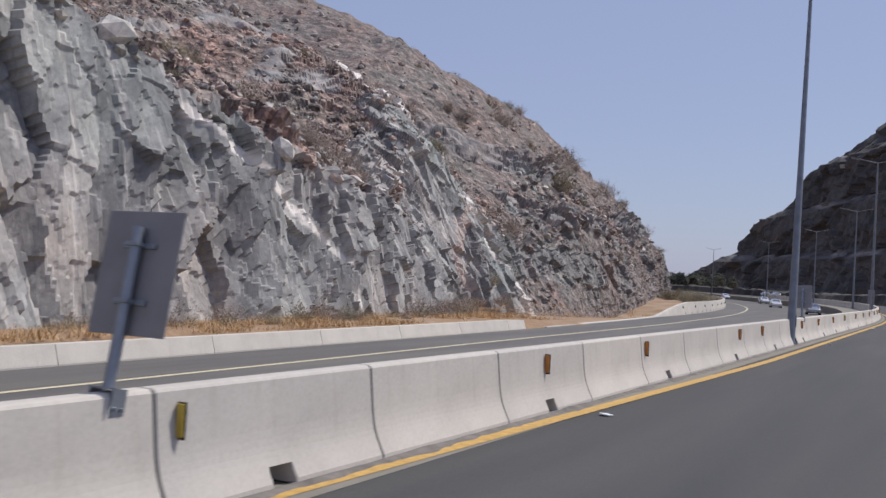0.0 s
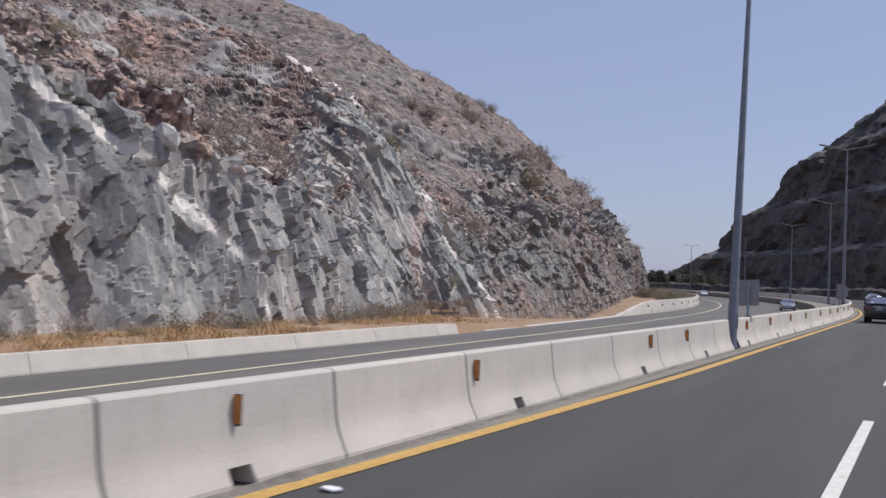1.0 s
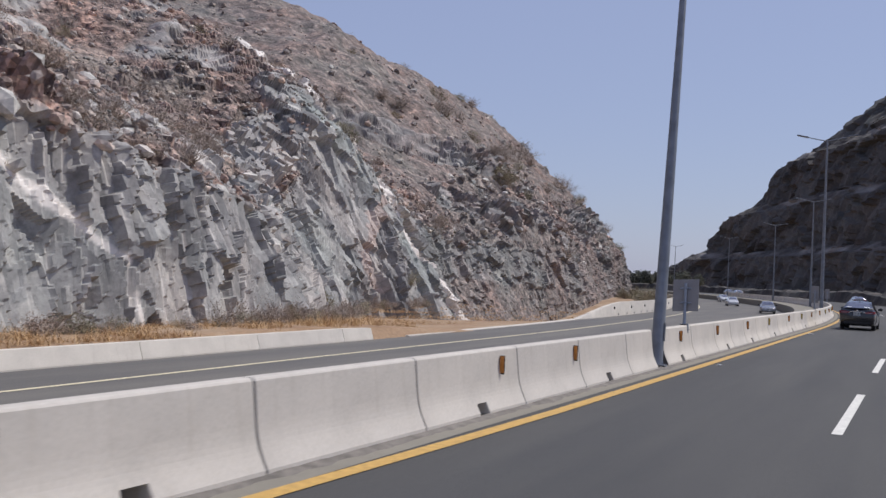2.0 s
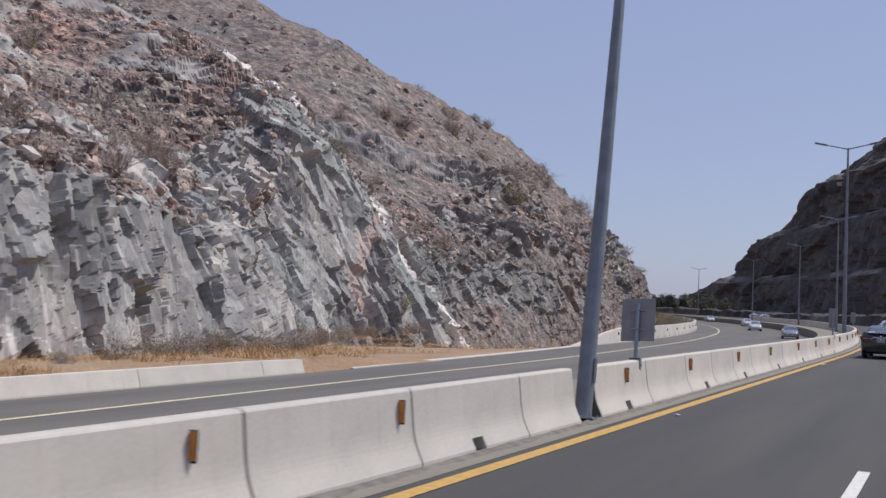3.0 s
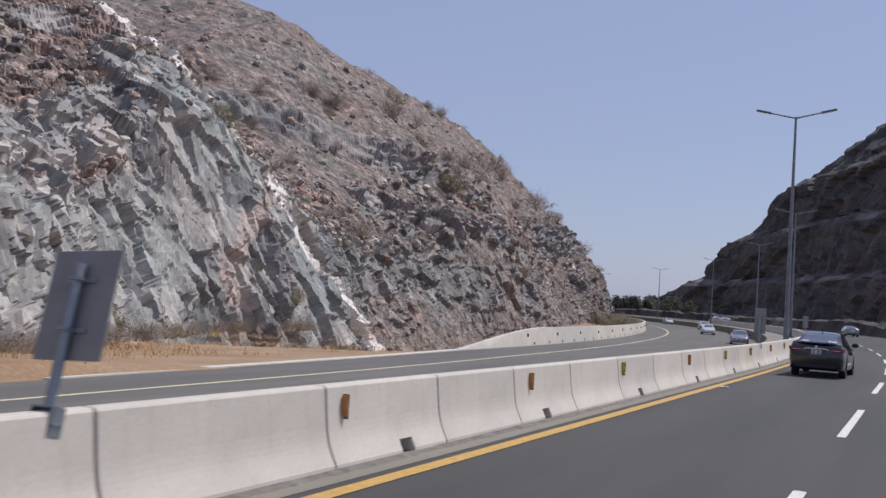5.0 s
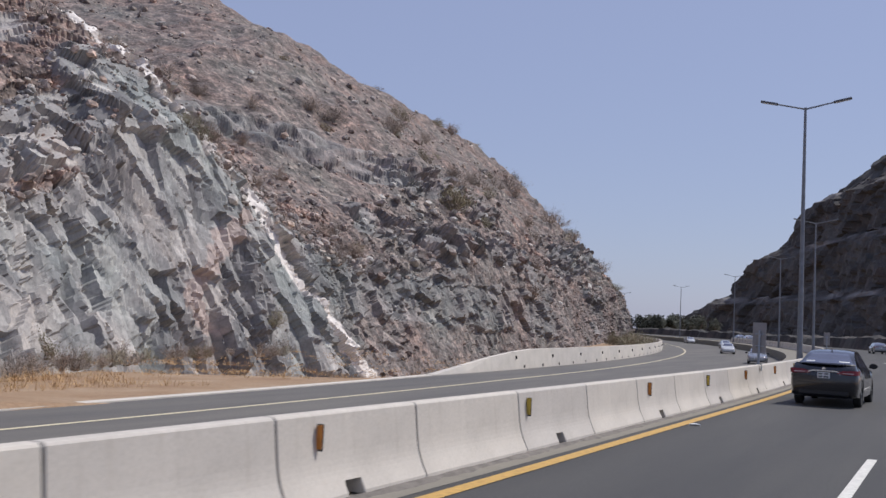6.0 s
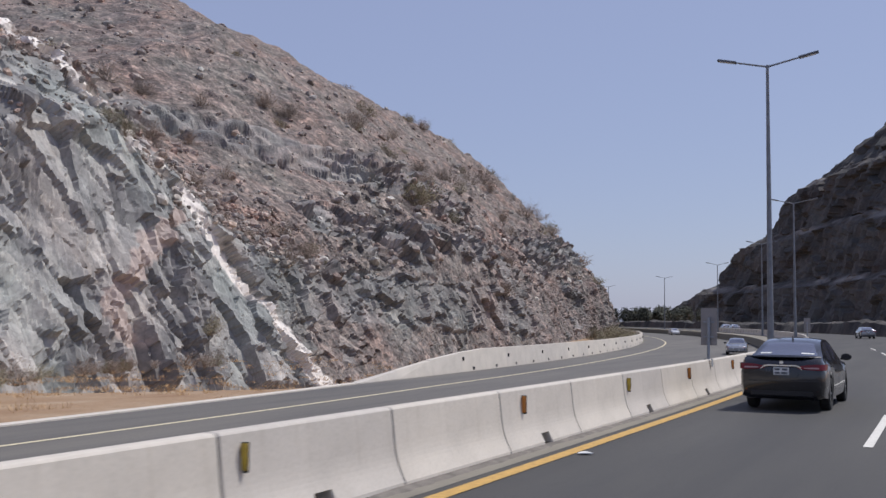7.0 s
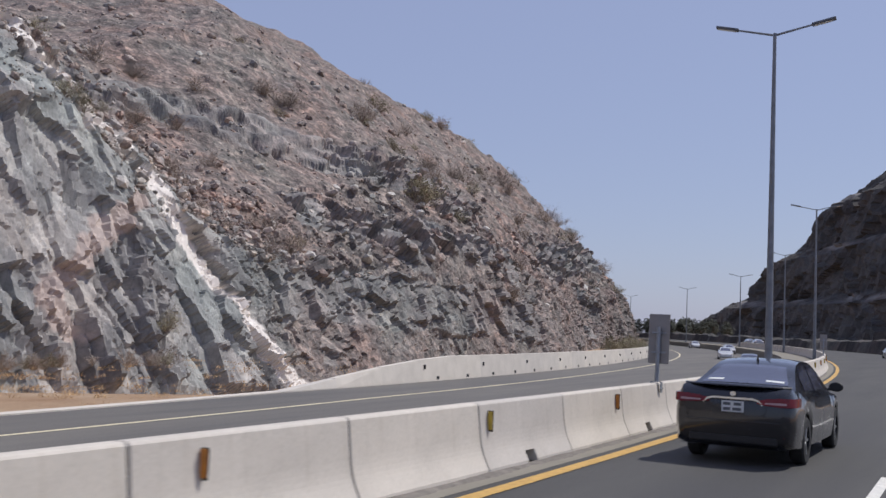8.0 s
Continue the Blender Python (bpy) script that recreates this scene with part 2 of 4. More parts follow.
tagged(build_ground(), "dry sandy ground with gravel", "ground", kind="structure")
tagged(ribbon("road", 0.2, 17.0, -60, 470, -0.012, MAT_ROAD, 4, 0.05), "dark grey asphalt carriageway", "road", kind="structure")
tagged(opposite_road(), "grey asphalt opposite carriageway", "road", kind="structure")
tagged(ribbon("edge_line", -0.10, 0.10, -60, 330, -0.004, MAT_YELLOW, 3, along=inner), "yellow painted edge line on asphalt", "road marking", kind="structure")
tagged(ribbon("lane_line", -0.09, 0.08, -60, 330, LEFT_Z + 0.008, MAT_FADED, 3, along=lane), "faded yellowish lane line on the opposite carriageway", "road marking", kind="structure")
for k in range(-2, 10):
    y = 3.5 + 12.0 * k
    tagged(ribbon("lane_dash", 4.42, 4.56, y, y + 6.0, -0.004, MAT_WHITE, 3), "white dashed lane line on asphalt", "road marking", "lane dashes", "structure")


# ---- rock hillsides ----
def hash2(ix, iy, seed):
    h = (ix * 374761393 + iy * 668265263 + seed * 974634777) & 0xFFFFFFFF
    h = ((h ^ (h >> 13)) * 1274126177) & 0xFFFFFFFF
    h = (h ^ (h >> 16)) & 0xFFFFFFFF
    return h / 4294967295.0


def jointed(a, b, ca, cb, seed, depth, saw, slant, shear=0.0, skew=0.55):
    """Rock broken along joints into uneven flat-faced blocks: depth in metres, saw = (least, most) rise across a block; also each block's own number."""
    u, v = (a + shear * b) / ca, b / cb
    iu, iv = np.floor(u).astype(np.int64), np.floor(v).astype(np.int64)
    best = np.full(u.shape, 1e9)
    out = np.zeros(u.shape)
    own = np.zeros(u.shape)
    for du in (-1, 0, 1):
        for dv in (-1, 0, 1):
            x, y = iu + du, iv + dv
            pu, pv = u - (x + hash2(x, y, seed)), v - (y + hash2(x, y, seed + 1))
            t = skew * (hash2(x, y, seed + 5) * 2 - 1)
            qu, qv = pu + t * pv, pv - 1.1 * t * pu
            k = hash2(x, y, seed + 6)
            d = np.maximum(np.abs(qu) * (0.8 + 0.5 * k), np.abs(qv) * (1.15 - 0.5 * k)) + 0.25 * np.abs(qu + qv * (2 * k - 1))
            val = depth * (hash2(x, y, seed + 2) * 2 - 1) + (saw[0] + (saw[1] - saw[0]) * hash2(x, y, seed + 3)) * pu + slant * (hash2(x, y, seed + 4) * 2 - 1.25) * pv
            m = d < best
            best = np.where(m, d, best)
            out = np.where(m, val, out)
            own = np.where(m, hash2(x, y, seed + 9), own)
    return out, own


def value_noise(a, b, seed):
    iu, iv = np.floor(a).astype(np.int64), np.floor(b).astype(np.int64)
    f, g = a - iu, b - iv
    f, g = f * f * (3 - 2 * f), g * g * (3 - 2 * g)
    h = lambda i, j: hash2(iu + i, iv + j, seed)
    return (h(0, 0) * (1 - f) + h(1, 0) * f) * (1 - g) + (h(0, 1) * (1 - f) + h(1, 1) * f) * g


def fractal(a, b, seed, octaves=4):
    s, w, t = 0.0, 1.0, 0.0
    for o in range(octaves):
        s = s + w * value_noise(a * 2 ** o, b * 2 ** o, seed + 11 * o)
        t += w
        w *= 0.5
    return s / t * 2 - 1


def grid_object(name, P, material, attributes):
    ny, nw = P.shape[:2]
    me = bpy.data.meshes.new(name)
    idx = np.arange(ny * nw).reshape(ny, nw)
    q = np.stack([idx[:-1, :-1], idx[1:, :-1], idx[1:, 1:], idx[:-1, 1:]], -1).reshape(-1, 4)
    me.vertices.add(ny * nw)
    me.vertices.foreach_set("co", P.reshape(-1).astype(np.float32))
    me.loops.add(q.size)
    me.loops.foreach_set("vertex_index", q.reshape(-1).astype(np.int32))
    me.polygons.add(len(q))
    me.polygons.foreach_set("loop_start", np.arange(0, q.size, 4, dtype=np.int32))
    me.update(calc_edges=True)
    me.validate()
    for key, val in attributes.items():
        a = me.attributes.new(key, "FLOAT", "POINT")
        a.data.foreach_set("value", val.reshape(-1).astype(np.float32))
    me.polygons.foreach_set("use_smooth", np.zeros(len(me.polygons), dtype=bool))
    me.materials.append(material)
    me.update()
    return new(name, me)


# stations of the cut: y, foot x, run and height of the steep face, run and height of the upper break, slope beyond it
STATIONS = np.array([
    (-60, -18.8, 3.4, 16.0, 14, 21.0, 0.50), (5, -19.0, 2.9, 12.6, 14, 17.6, 0.50), (13, -19.2, 2.5, 10.1, 14, 15.4, 0.48),
    (22, -19.6, 2.0, 7.3, 14, 13.2, 0.46), (34, -20.4, 1.7, 5.4, 14, 11.0, 0.46), (45, -23.5, 2.5, 4.6, 14, 10.0, 0.46),
    (55, -28.5, 4.0, 5.0, 15, 11.5, 0.46), (63, -32.5, 5.0, 6.2, 13, 12.0, 0.48), (70, -35.6, 5.0, 7.5, 12, 13.8, 0.50),
    (75, -37.2, 6.0, 10.5, 12, 17.0, 0.50), (80, -38.2, 7.2, 15.2, 13, 19.6, 0.50), (88, -39.2, 7.4, 15.6, 13.5, 21.4, 0.52), (90.5, -39.7, 7.4, 14.8, 11.2, 19.0, 0.55),
    (93, -40.0, 6.0, 11.6, 11, 16.6, 0.56), (96, -40.2, 6.0, 8.6, 11.6, 15.2, 0.57), (99.5, -40.5, 6.4, 9.6, 12.0, 15.6, 0.58), (106, -41.0, 6.0, 7.0, 13.0, 13.0, 0.60),
    (124, -42.5, 5.0, 6.0, 10.5, 12.0, 0.65), (150, -45.0, 4.0, 11.0, 14, 20.9, 0.76), (180, -47.2, 5.0, 8.0, 15, 19.7, 0.81),
    (220, -56.0, 4.0, 8.0, 14, 19.0, 0.93)])
NOSE = np.array([(252, -61.0, 3.0, 9.0, 15, 22.7, 0.79), (270, -64.8, 3.0, 10.0, 14, 21.4, 0.83), (300, -72.4, 4.0, 8.0, 14, 19.0, 1.04),
    (340, -87.8, 4.0, 7.0, 14, 18.0, 0.97), (400, -130.0, 4.0, 6.0, 14, 16.0, 0.95), (480, -200.0, 4.0, 6.0, 14, 16.0, 0.95)])


def smooth_interp(y, cols):
    return [np.interp(y, PLAN[:, 0], PLAN[:, c]) for c in cols]


PLAN = np.concatenate([STATIONS, NOSE])


def vein_mask(P, line, width, depth=0.2):
    """1 within a wandering width of a line in space."""
    best = np.full(P.shape[:2], 1e9)
    for a, b in zip(line, line[1:]):
        a, b = np.array(a, float), np.array(b, float)
        d = b - a
        t = np.clip(((P - a) @ d) / (d @ d), 0, 1)
        q = P - a - t[..., None] * d
        best = np.minimum(best, np.sqrt((depth * q[..., 0]) ** 2 + q[..., 1] ** 2 + q[..., 2] ** 2))
    wob = fractal(P[..., 1] * 0.9, P[..., 2] * 0.9, 77, 4) + 0.5 * fractal(P[..., 1] * 0.3, P[..., 2] * 0.3, 78, 2)
    return np.clip((width * (1 + 0.75 * wob) - best) / 0.10 + 0.5, 0, 1)


def build_hill():
    ys = np.concatenate([np.arange(-45, 6, 0.4), np.arange(6, 48, 0.13), np.arange(48, 112, 0.17), np.arange(112, 165, 0.26), np.arange(165, 290, 0.45), np.arange(290, 480, 1.5)])
    xf, u1, z1, u2, z2, m = smooth_interp(ys, (1, 2, 3, 4, 5, 6))
    nA, nB, nC = 96, 72, 400
    tA = np.linspace(0, 1, nA, endpoint=False)
    tB = np.linspace(0, 1, nB, endpoint=False)
    far = (np.geomspace(1, 8, nC) - 1) / 7 * 330.0
    zf = -1.9 - hollow(ys)
    U = np.concatenate([u1[:, None] * tA, u1[:, None] + (u2 - u1)[:, None] * tB, u2[:, None] + far], 1)
    Z = np.empty_like(U)
    Z[:, :nA] = zf[:, None] + (z1 - zf)[:, None] * tA
    Z[:, nA:nA + nB] = z1[:, None] + (z2 - z1)[:, None] * tB
    steep = 27.5
    Z[:, nA + nB:] = z2[:, None] + m[:, None] * far * np.where(far < steep, 1.0, (steep + (far - steep) * 0.53) / np.maximum(far, 1e-6))
    X = xf[:, None] - U
    A = np.repeat(ys[:, None], U.shape[1], 1)
    Y = A
    L0 = np.cumsum(np.hypot(np.gradient(X, axis=1), np.gradient(Z, axis=1)), 1)
    # rounding of the plan, gullies and ribs
    big = fractal(Y / 24, U / 24, 5, 3)
    X = X + big * np.clip(U / 6, 0, 1) * 1.6
    Z = Z + fractal(Y / 17, U / 17, 9, 4) * np.clip(U / 8, 0, 1) * np.clip(1 + U / 60, 1, 4) * 1.5
    P = np.stack([X, Y, Z], -1)
    gy = np.gradient(P, axis=0)
    gw = np.gradient(P, axis=1)
    N = np.cross(gw, gy)
    N /= np.linalg.norm(N, axis=-1, keepdims=True) + 1e-9
    N *= np.sign(N[..., 0:1] + 1e-9)
    L = np.cumsum(np.linalg.norm(gw, axis=-1), 1)
    cols = np.arange(U.shape[1])[None, :]
    face = np.clip((nA + 2 - cols + 9 * fractal(Y / 5, Y / 5, 91, 3)) / 5.0, 0, 1) * np.clip((112 - Y) / 7, 0.15, 1) * np.ones_like(U)
    upper = np.clip((nA + nB - cols) / 20.0, 0, 1)
    outcrop = np.clip((fractal(Y / 13 + L / 30, L / 7 - Y / 40, 31, 4) - 0.16 + 0.22 * upper - np.clip((Y - 98) / 14, 0, 0.45)) * 5, 0, 1)
    for ys_, zs_, half in (((100, 120, 150, 175), (22.0, 23.5, 19.0, 17.0), 3.2), ((122, 135, 156, 170), (12.5, 11.0, 11.5, 9.0), 2.2), ((60, 72, 84), (9.0, 12.0, 17.5), 2.6), ((110, 140, 175), (4.0, 3.0, 3.5), 3.0), ((200, 235, 262), (12, 16, 17), 3.0), ((38, 52, 66), (17, 19, 21), 1.6)):
        band = np.interp(Y, ys_, zs_) + 1.5 * fractal(Y / 6, U / 9, 71, 3)
        inside = (Y > ys_[0]) & (Y < ys_[-1])
        outcrop = np.maximum(outcrop, np.clip((half - np.abs(Z - band)) * 1.4, 0, 1) * inside)
    outcrop = outcrop * np.clip((Y - 40) / 8, 0.2, 1)
    rock = np.clip(np.maximum(face, (outcrop * np.clip(upper + 0.5, 0, 1) - 0.22) * 3.2), 0, 1)
    vary = np.clip(0.9 + 1.5 * fractal(Y / 7, L / 6, 15, 3), 0.5, 1.7)
    coarse = np.interp(ys, [36, 60, 104, 114], [1.35, 1.5, 1.5, 1.2])
    S = np.cumsum(np.gradient(ys) / coarse)[:, None] + np.interp(ys, [44, 58, 104, 116, 200], [0.04, 0.17, 0.17, 0.08, 0.0])[:, None] * L0 / coarse[:, None]
    K = L0 / coarse[:, None] + 0.5 * fractal(Y / 11, L0 / 9, 401, 2)
    S = S + 0.5 * fractal(Y / 11, L0 / 9, 402, 2)
    wide = coarse[:, None]
    near = np.interp(ys, [40, 54], [1.0, 0.0])[:, None]
    r1, own1 = jointed(S, K, 2.0, 2.6, 3, 0.40, (-0.45, 0.95), 0.45)
    r2, own2 = jointed(S, K, 0.85, 1.35, 21, 0.17, (-0.30, 0.70), 0.26)
    r3, own3 = jointed(S, K, 0.40, 0.62, 43, 0.06, (-0.12, 0.2), 0.09)
    r0, own0 = jointed(S, K, 3.4, 6.0, 301, 0.5, (-0.8, 0.45), 0.5)
    r1 = r1 * (1.0 + 0.1 * near) + r0 * np.interp(ys, [50, 60, 105, 114], [0, 1, 1, 0])[:, None]
    big_rock = r1 + (1.0 - 0.2 * near) * (vary * r2 * wide ** 0.5 + vary * r3 * wide ** 0.3)
    # drill holes of the blasting leave half-round grooves down the lower face
    drill_at = S / 1.45
    drill_id = np.floor(drill_at).astype(np.int64)
    drill_off = np.abs(drill_at - drill_id - 0.25 - 0.5 * hash2(drill_id, drill_id * 0, 505)) * 1.45 - 0.06 * fractal(L / 2, Y * 0, 506, 2)
    drill = np.clip(1.5 - drill_off / 0.07, 0, 1) * near * (fractal(Y / 4, L / 3, 507, 2) > -0.1) * np.clip((Y - 4) / 6, 0, 1)
    q1, p1 = jointed(Y, L, 2.6, 2.3, 113, 0.55, (-0.6, 0.7), 0.45, 0.25)
    q2, p2 = jointed(Y, L, 1.5, 0.9, 145, 0.24, (-0.3, 0.35), 0.25, 0.1)
    gap = np.linalg.norm(gw, axis=-1)
    ledge = (q1 + vary * q2 * np.clip(1.6 - gap / 0.6, 0, 1)) * (1 + np.interp(N[..., 2], [0.6, 0.85], [0.0, 0.9]) * np.clip((Y - 97) / 8, 0, 1))
    h1, g1 = jointed(Y, L, 1.5, 1.2, 171, 0.2, (-0.3, 0.3), 0.3)
    h2, g2 = jointed(Y, L, 0.6, 0.5, 181, 0.12, (-0.12, 0.12), 0.12)
    loose = fractal(Y / 3.1, L / 3.1, 66, 4) * 0.5 + (1.5 * h1 * vary * np.clip(1.7 - gap / 0.8, 0, 1) + h2 * np.clip(1.5 - gap / 0.22, 0, 1)) * np.interp(Y, [96, 112], [1.0, 0.6])
    scale = np.clip(1 + (Y - 130) / 120, 1, 2.0)
    step = np.clip(1.2 / np.maximum(np.linalg.norm(gw, axis=-1), 1e-6), 0.0, 1.0)
    big_rock = big_rock * np.interp(N[..., 2], [0.45, 0.80], [1.0, 0.45]) - 0.05 * drill
    D = rock * (big_rock * face + ledge * (1 - face)) * scale * step + (1 - rock) * loose * scale * step
    tone = face * (0.45 * own1 + 0.35 * own2 + 0.2 * own3) + (1 - face) * (rock * (0.4 * p1 + 0.4 * p2 + 0.2 * own3) + (1 - rock) * (0.5 * g1 + 0.5 * g2))
    tone = 0.5 + (tone - 0.5) * np.clip(1.6 - gap / 0.5, 0.15, 1)
    for turn in range(2):
        soft = D.copy()
        soft[1:-1] = 0.25 * D[:-2] + 0.5 * D[1:-1] + 0.25 * D[2:]
        soft[:, 1:-1] = 0.25 * soft[:, :-2] + 0.5 * soft[:, 1:-1] + 0.25 * soft[:, 2:]
        D = D + (soft - D) * np.clip((gap - 0.24) / 0.2, 0, 1)
    foot = np.clip(L / 1.2, 0.15, 1)
    P = P + N * (D * foot)[..., None]
    # natural slopes keep soil in patches
    soil = np.clip((1 - rock) * 1.0 + 0.25 * fractal(Y / 6, L / 6, 51, 3) - 0.15 * face, 0, 1)
    soil = np.clip(np.maximum(soil, np.clip((P[..., 1] - 100) / 12, 0, 1) * (0.42 + 0.3 * fractal(Y / 5, L / 4, 57, 3))), 0, 1)
    soil = soil * np.interp(ys, [92, 116], [1.0, 0.82])[:, None]
    tone = tone * np.interp(ys, [6, 18, 36, 46, 60, 78, 92, 116], [1.2, 1.0, 1.02, 1.2, 1.14, 0.98, 0.94, 0.74])[:, None]
    first = vein_mask(P, [(-21.6, 18.4, 7.4), (-21.8, 20.4, 6.7), (-21.9, 23.0, 5.8), (-21.2, 25.1, 4.6), (-21.3, 26.3, 3.9)], 0.34, 0.06)
    first = np.maximum(first, vein_mask(P, [(-21.3, 26.3, 3.9), (-21.5, 28.3, 2.9), (-21.3, 29.9, 1.8), (-20.9, 30.1, 0.6), (-20.5, 30.6, -1.2)], 0.22, 0.06))
    top_vein = vein_mask(P, [(-60.5, 88.4, 25.8), (-56.2, 87.2, 23.3), (-52.6, 86.4, 21.5), (-51.1, 88.1, 19.8), (-49.6, 88.6, 18.4), (-50.2, 90.8, 17.6)], 0.8, 0.12)
    main = vein_mask(P, [(-47.8, 90.6, 14.9), (-49.8, 94.4, 14.9), (-51.5, 98.0, 14.0), (-48.4, 97.9, 10.7), (-46.0, 98.3, 8.2), (-45.4, 99.8, 6.0), (-45.6, 102.4, 3.5), (-44.2, 104.3, 0.7), (-43.0, 106.6, -1.7), (-42.2, 109.0, -4.0)], 0.95, 0.12)
    pink = vein_mask(P, [(-46.4, 93.8, 9.5), (-44.4, 90.6, 7.3), (-42.2, 87.1, 5.5), (-41.9, 85.3, 3.6), (-40.3, 82.1, 2.3), (-40.4, 84.3, 0.3)], 0.8)
    hill = grid_object("hillside", P, MAT_ROCK, {"soil": soil, "vein": np.clip(first + main + top_vein + 0.5 * drill * face, 0, 1), "pink": pink * 0.8, "tone": tone})
    return tagged(hill, "fractured grey rock cut below a brown stony slope", "hillside", kind="structure"), P, soil


hill_ob, HILL, HILL_SOIL = build_hill()


def build_far_hill():
    """The terraced mountain on the shaded side: benches cut one above the other."""
    ys = np.concatenate([np.arange(120, 300, 1.0), np.arange(300, 400, 0.7)])
    top = np.interp(ys, [120, 200, 240, 280, 305, 328, 346, 362, 400], [71, 69, 65, 56, 45, 26.5, 12, 5, 0.3])
    heights = np.array([-1.5, 0, 10.6, 13.0, 24.0, 26.6, 38.0, 40.6, 82])
    runs = np.array([-3.0, 0, 3.0, 7.4, 10.4, 14.8, 17.8, 21.0, 58])
    w = np.concatenate([np.linspace(a, b, n, endpoint=False) for a, b, n in zip(range(8), range(1, 9), (6, 22, 7, 22, 7, 22, 6, 40))] + [[8.0]])
    z = np.interp(w, range(9), heights)
    u = np.interp(w, range(9), runs)
    Y = np.repeat(ys[:, None], len(w), 1)
    xm = -np.maximum(0.0, ys - 53.0) ** 2 / 900.0
    cap = top[:, None]
    Z = np.minimum(z[None, :], cap + (z[None, :] - cap) * 0.12)
    U = np.repeat(u[None, :], len(ys), 0)
    X = xm[:, None] + 28.0 + U
    wob = fractal(Y / 22, U / 15, 3, 4)
    X = X + wob * 2.2
    Z = Z - 0.8 + fractal(Y / 14, U / 12, 8, 4) * np.clip(U / 6, 0.1, 1.2)
    P = np.stack([X, Y, Z], -1)
    L = np.cumsum(np.linalg.norm(np.gradient(P, axis=1), axis=-1), 1)
    b1, o1 = jointed(Y, L, 6.5, 5.0, 201, 1.3, (-1.2, 1.0), 0.9)
    b2, o2 = jointed(Y, L, 2.4, 1.9, 210, 0.5, (-0.5, 0.5), 0.4)
    bench = np.exp(-(((w[None, :] - 1) % 2 - 1.5) / 0.32) ** 2) * (w[None, :] < 7.2) * (w[None, :] > 1) * np.ones_like(L)
    P[..., 0] -= (b1 + b2) * (1 - 0.7 * bench)
    P[..., 2] += bench * (o1 - 0.5) * 1.4
    tone = 0.5 * o1 + 0.5 * o2
    soil = np.clip(0.25 + fractal(Y / 9, L / 5, 61, 3) + 0.9 * bench, 0, 1)
    # far off beyond the bend: drawn in plan at a third of its true size
    P = P * 3.0 + np.array([-10.6, -49.0, -2.1])
    # Pale debris on the benches, lightened further to paint them as lit.
    ob = grid_object("hillside", P, MAT_ROCK_SHADE, {"soil": soil * 0.5, "vein": bench * np.clip(0.5 + 1.4 * fractal(Y / 5, L / 3, 63, 3), 0, 1.0), "pink": soil * 0, "tone": tone})
    return tagged(ob, "dark terraced rock mountain, shade put into its colour, ledges lightened", "hillside", kind="structure"), P


far_hill, FAR_HILL = build_far_hill()


def rock_bank():
    """A low bank of blasted rock, added along the outer side of the carriageway to cover the pale ground under the
    mountain; its dark colour is painted shade.
    """
    ys = np.arange(150, 462, 1.5)
    ws = np.linspace(0, 1, 14)
    Y, W = np.repeat(ys[:, None], len(ws), 1), np.repeat(ws[None, :], len(ys), 0)
    rise = np.interp(W, [0, 0.07, 0.2, 0.6, 1.0], [-0.3, 1.7, 2.0, 1.2, -1.5]) * (1 + 0.35 * fractal(Y / 9, W * 2, 811, 3))
    off = 18.2 + 13.0 * W + 0.8 * fractal(Y / 5, W * 5, 812, 3)
    P = np.array([[on_road(float(y), float(o), float(z)) for y, o, z in zip(*row)] for row in zip(Y, off, rise)])
    broken, own = jointed(Y, W * 9, 2.8, 2.0, 815, 0.35, (-0.3, 0.4), 0.3)
    P[..., 2] += broken * np.clip(W * 6, 0, 1) * np.clip((1 - W) * 6, 0, 1)
    zero = own * 0
    ob = grid_object("rock_bank", P, MAT_ROCK_SHADE, {"soil": zero + 0.3, "vein": zero, "pink": zero, "tone": own})
    return tagged(ob, "low added bank of blasted rock beside the road, shade painted into its colour", "rock bank", kind="structure")


rock_bank()


# ---- median barrier ----
JOINTS_A = [-27.4 + 3.0 * i for i in range(7)] + [-6.35, -3.5, -0.56, 2.52, 5.58, 8.7, 11.9, 15.2, 18.16, 21.28, 23.45]
JOINTS_B = [24.46, 27.65, 30.88, 33.55, 36.2, 38.9, 41.95, 44.93, 47.93, 50.88, 53.82, 56.7, 59.55] + [62.5 + 3.0 * i for i in range(60)]
SLOTS = [-10.9, -5.02, 0.93, 7.08, 13.67, 19.7, 26.12, 32.52, 37.4, 43.38, 49.38, 55.22, 60.85] + [66.9 + 6.0 * i for i in range(14)]
REFLECTORS = [(-6.14, 1), (0.95, 0), (5.8, 0), (14.5, 0), (17.85, 0), (26.24, 0), (31.2, 0), (36.85, 0), (42.24, 1), (48.7, 0), (54.06, 1), (59.2, 0)] + [(65.1 + 5.8 * i, i % 2) for i in range(16)]


CURVE = [(0.28, 0.0), (0.275, 0.05), (0.254, 0.09), (0.231, 0.135), (0.209, 0.18), (0.189, 0.225), (0.172, 0.27), (0.158, 0.32), (0.146, 0.375), (0.135, 0.44), (0.090, 0.818), (0.064, 0.845)]


def barrier_profile(z0=0.0):
    """The section of the barrier above z0: a flared foot that runs smoothly into a steep face."""
    half = [(0.28 if z0 == 0 else float(np.interp(z0, [z for x, z in CURVE], [x for x, z in CURVE])), z0)] + [(x, z) for x, z in CURVE if z > z0 + 0.004]
    return half + [(-x, z) for x, z in half[::-1]]


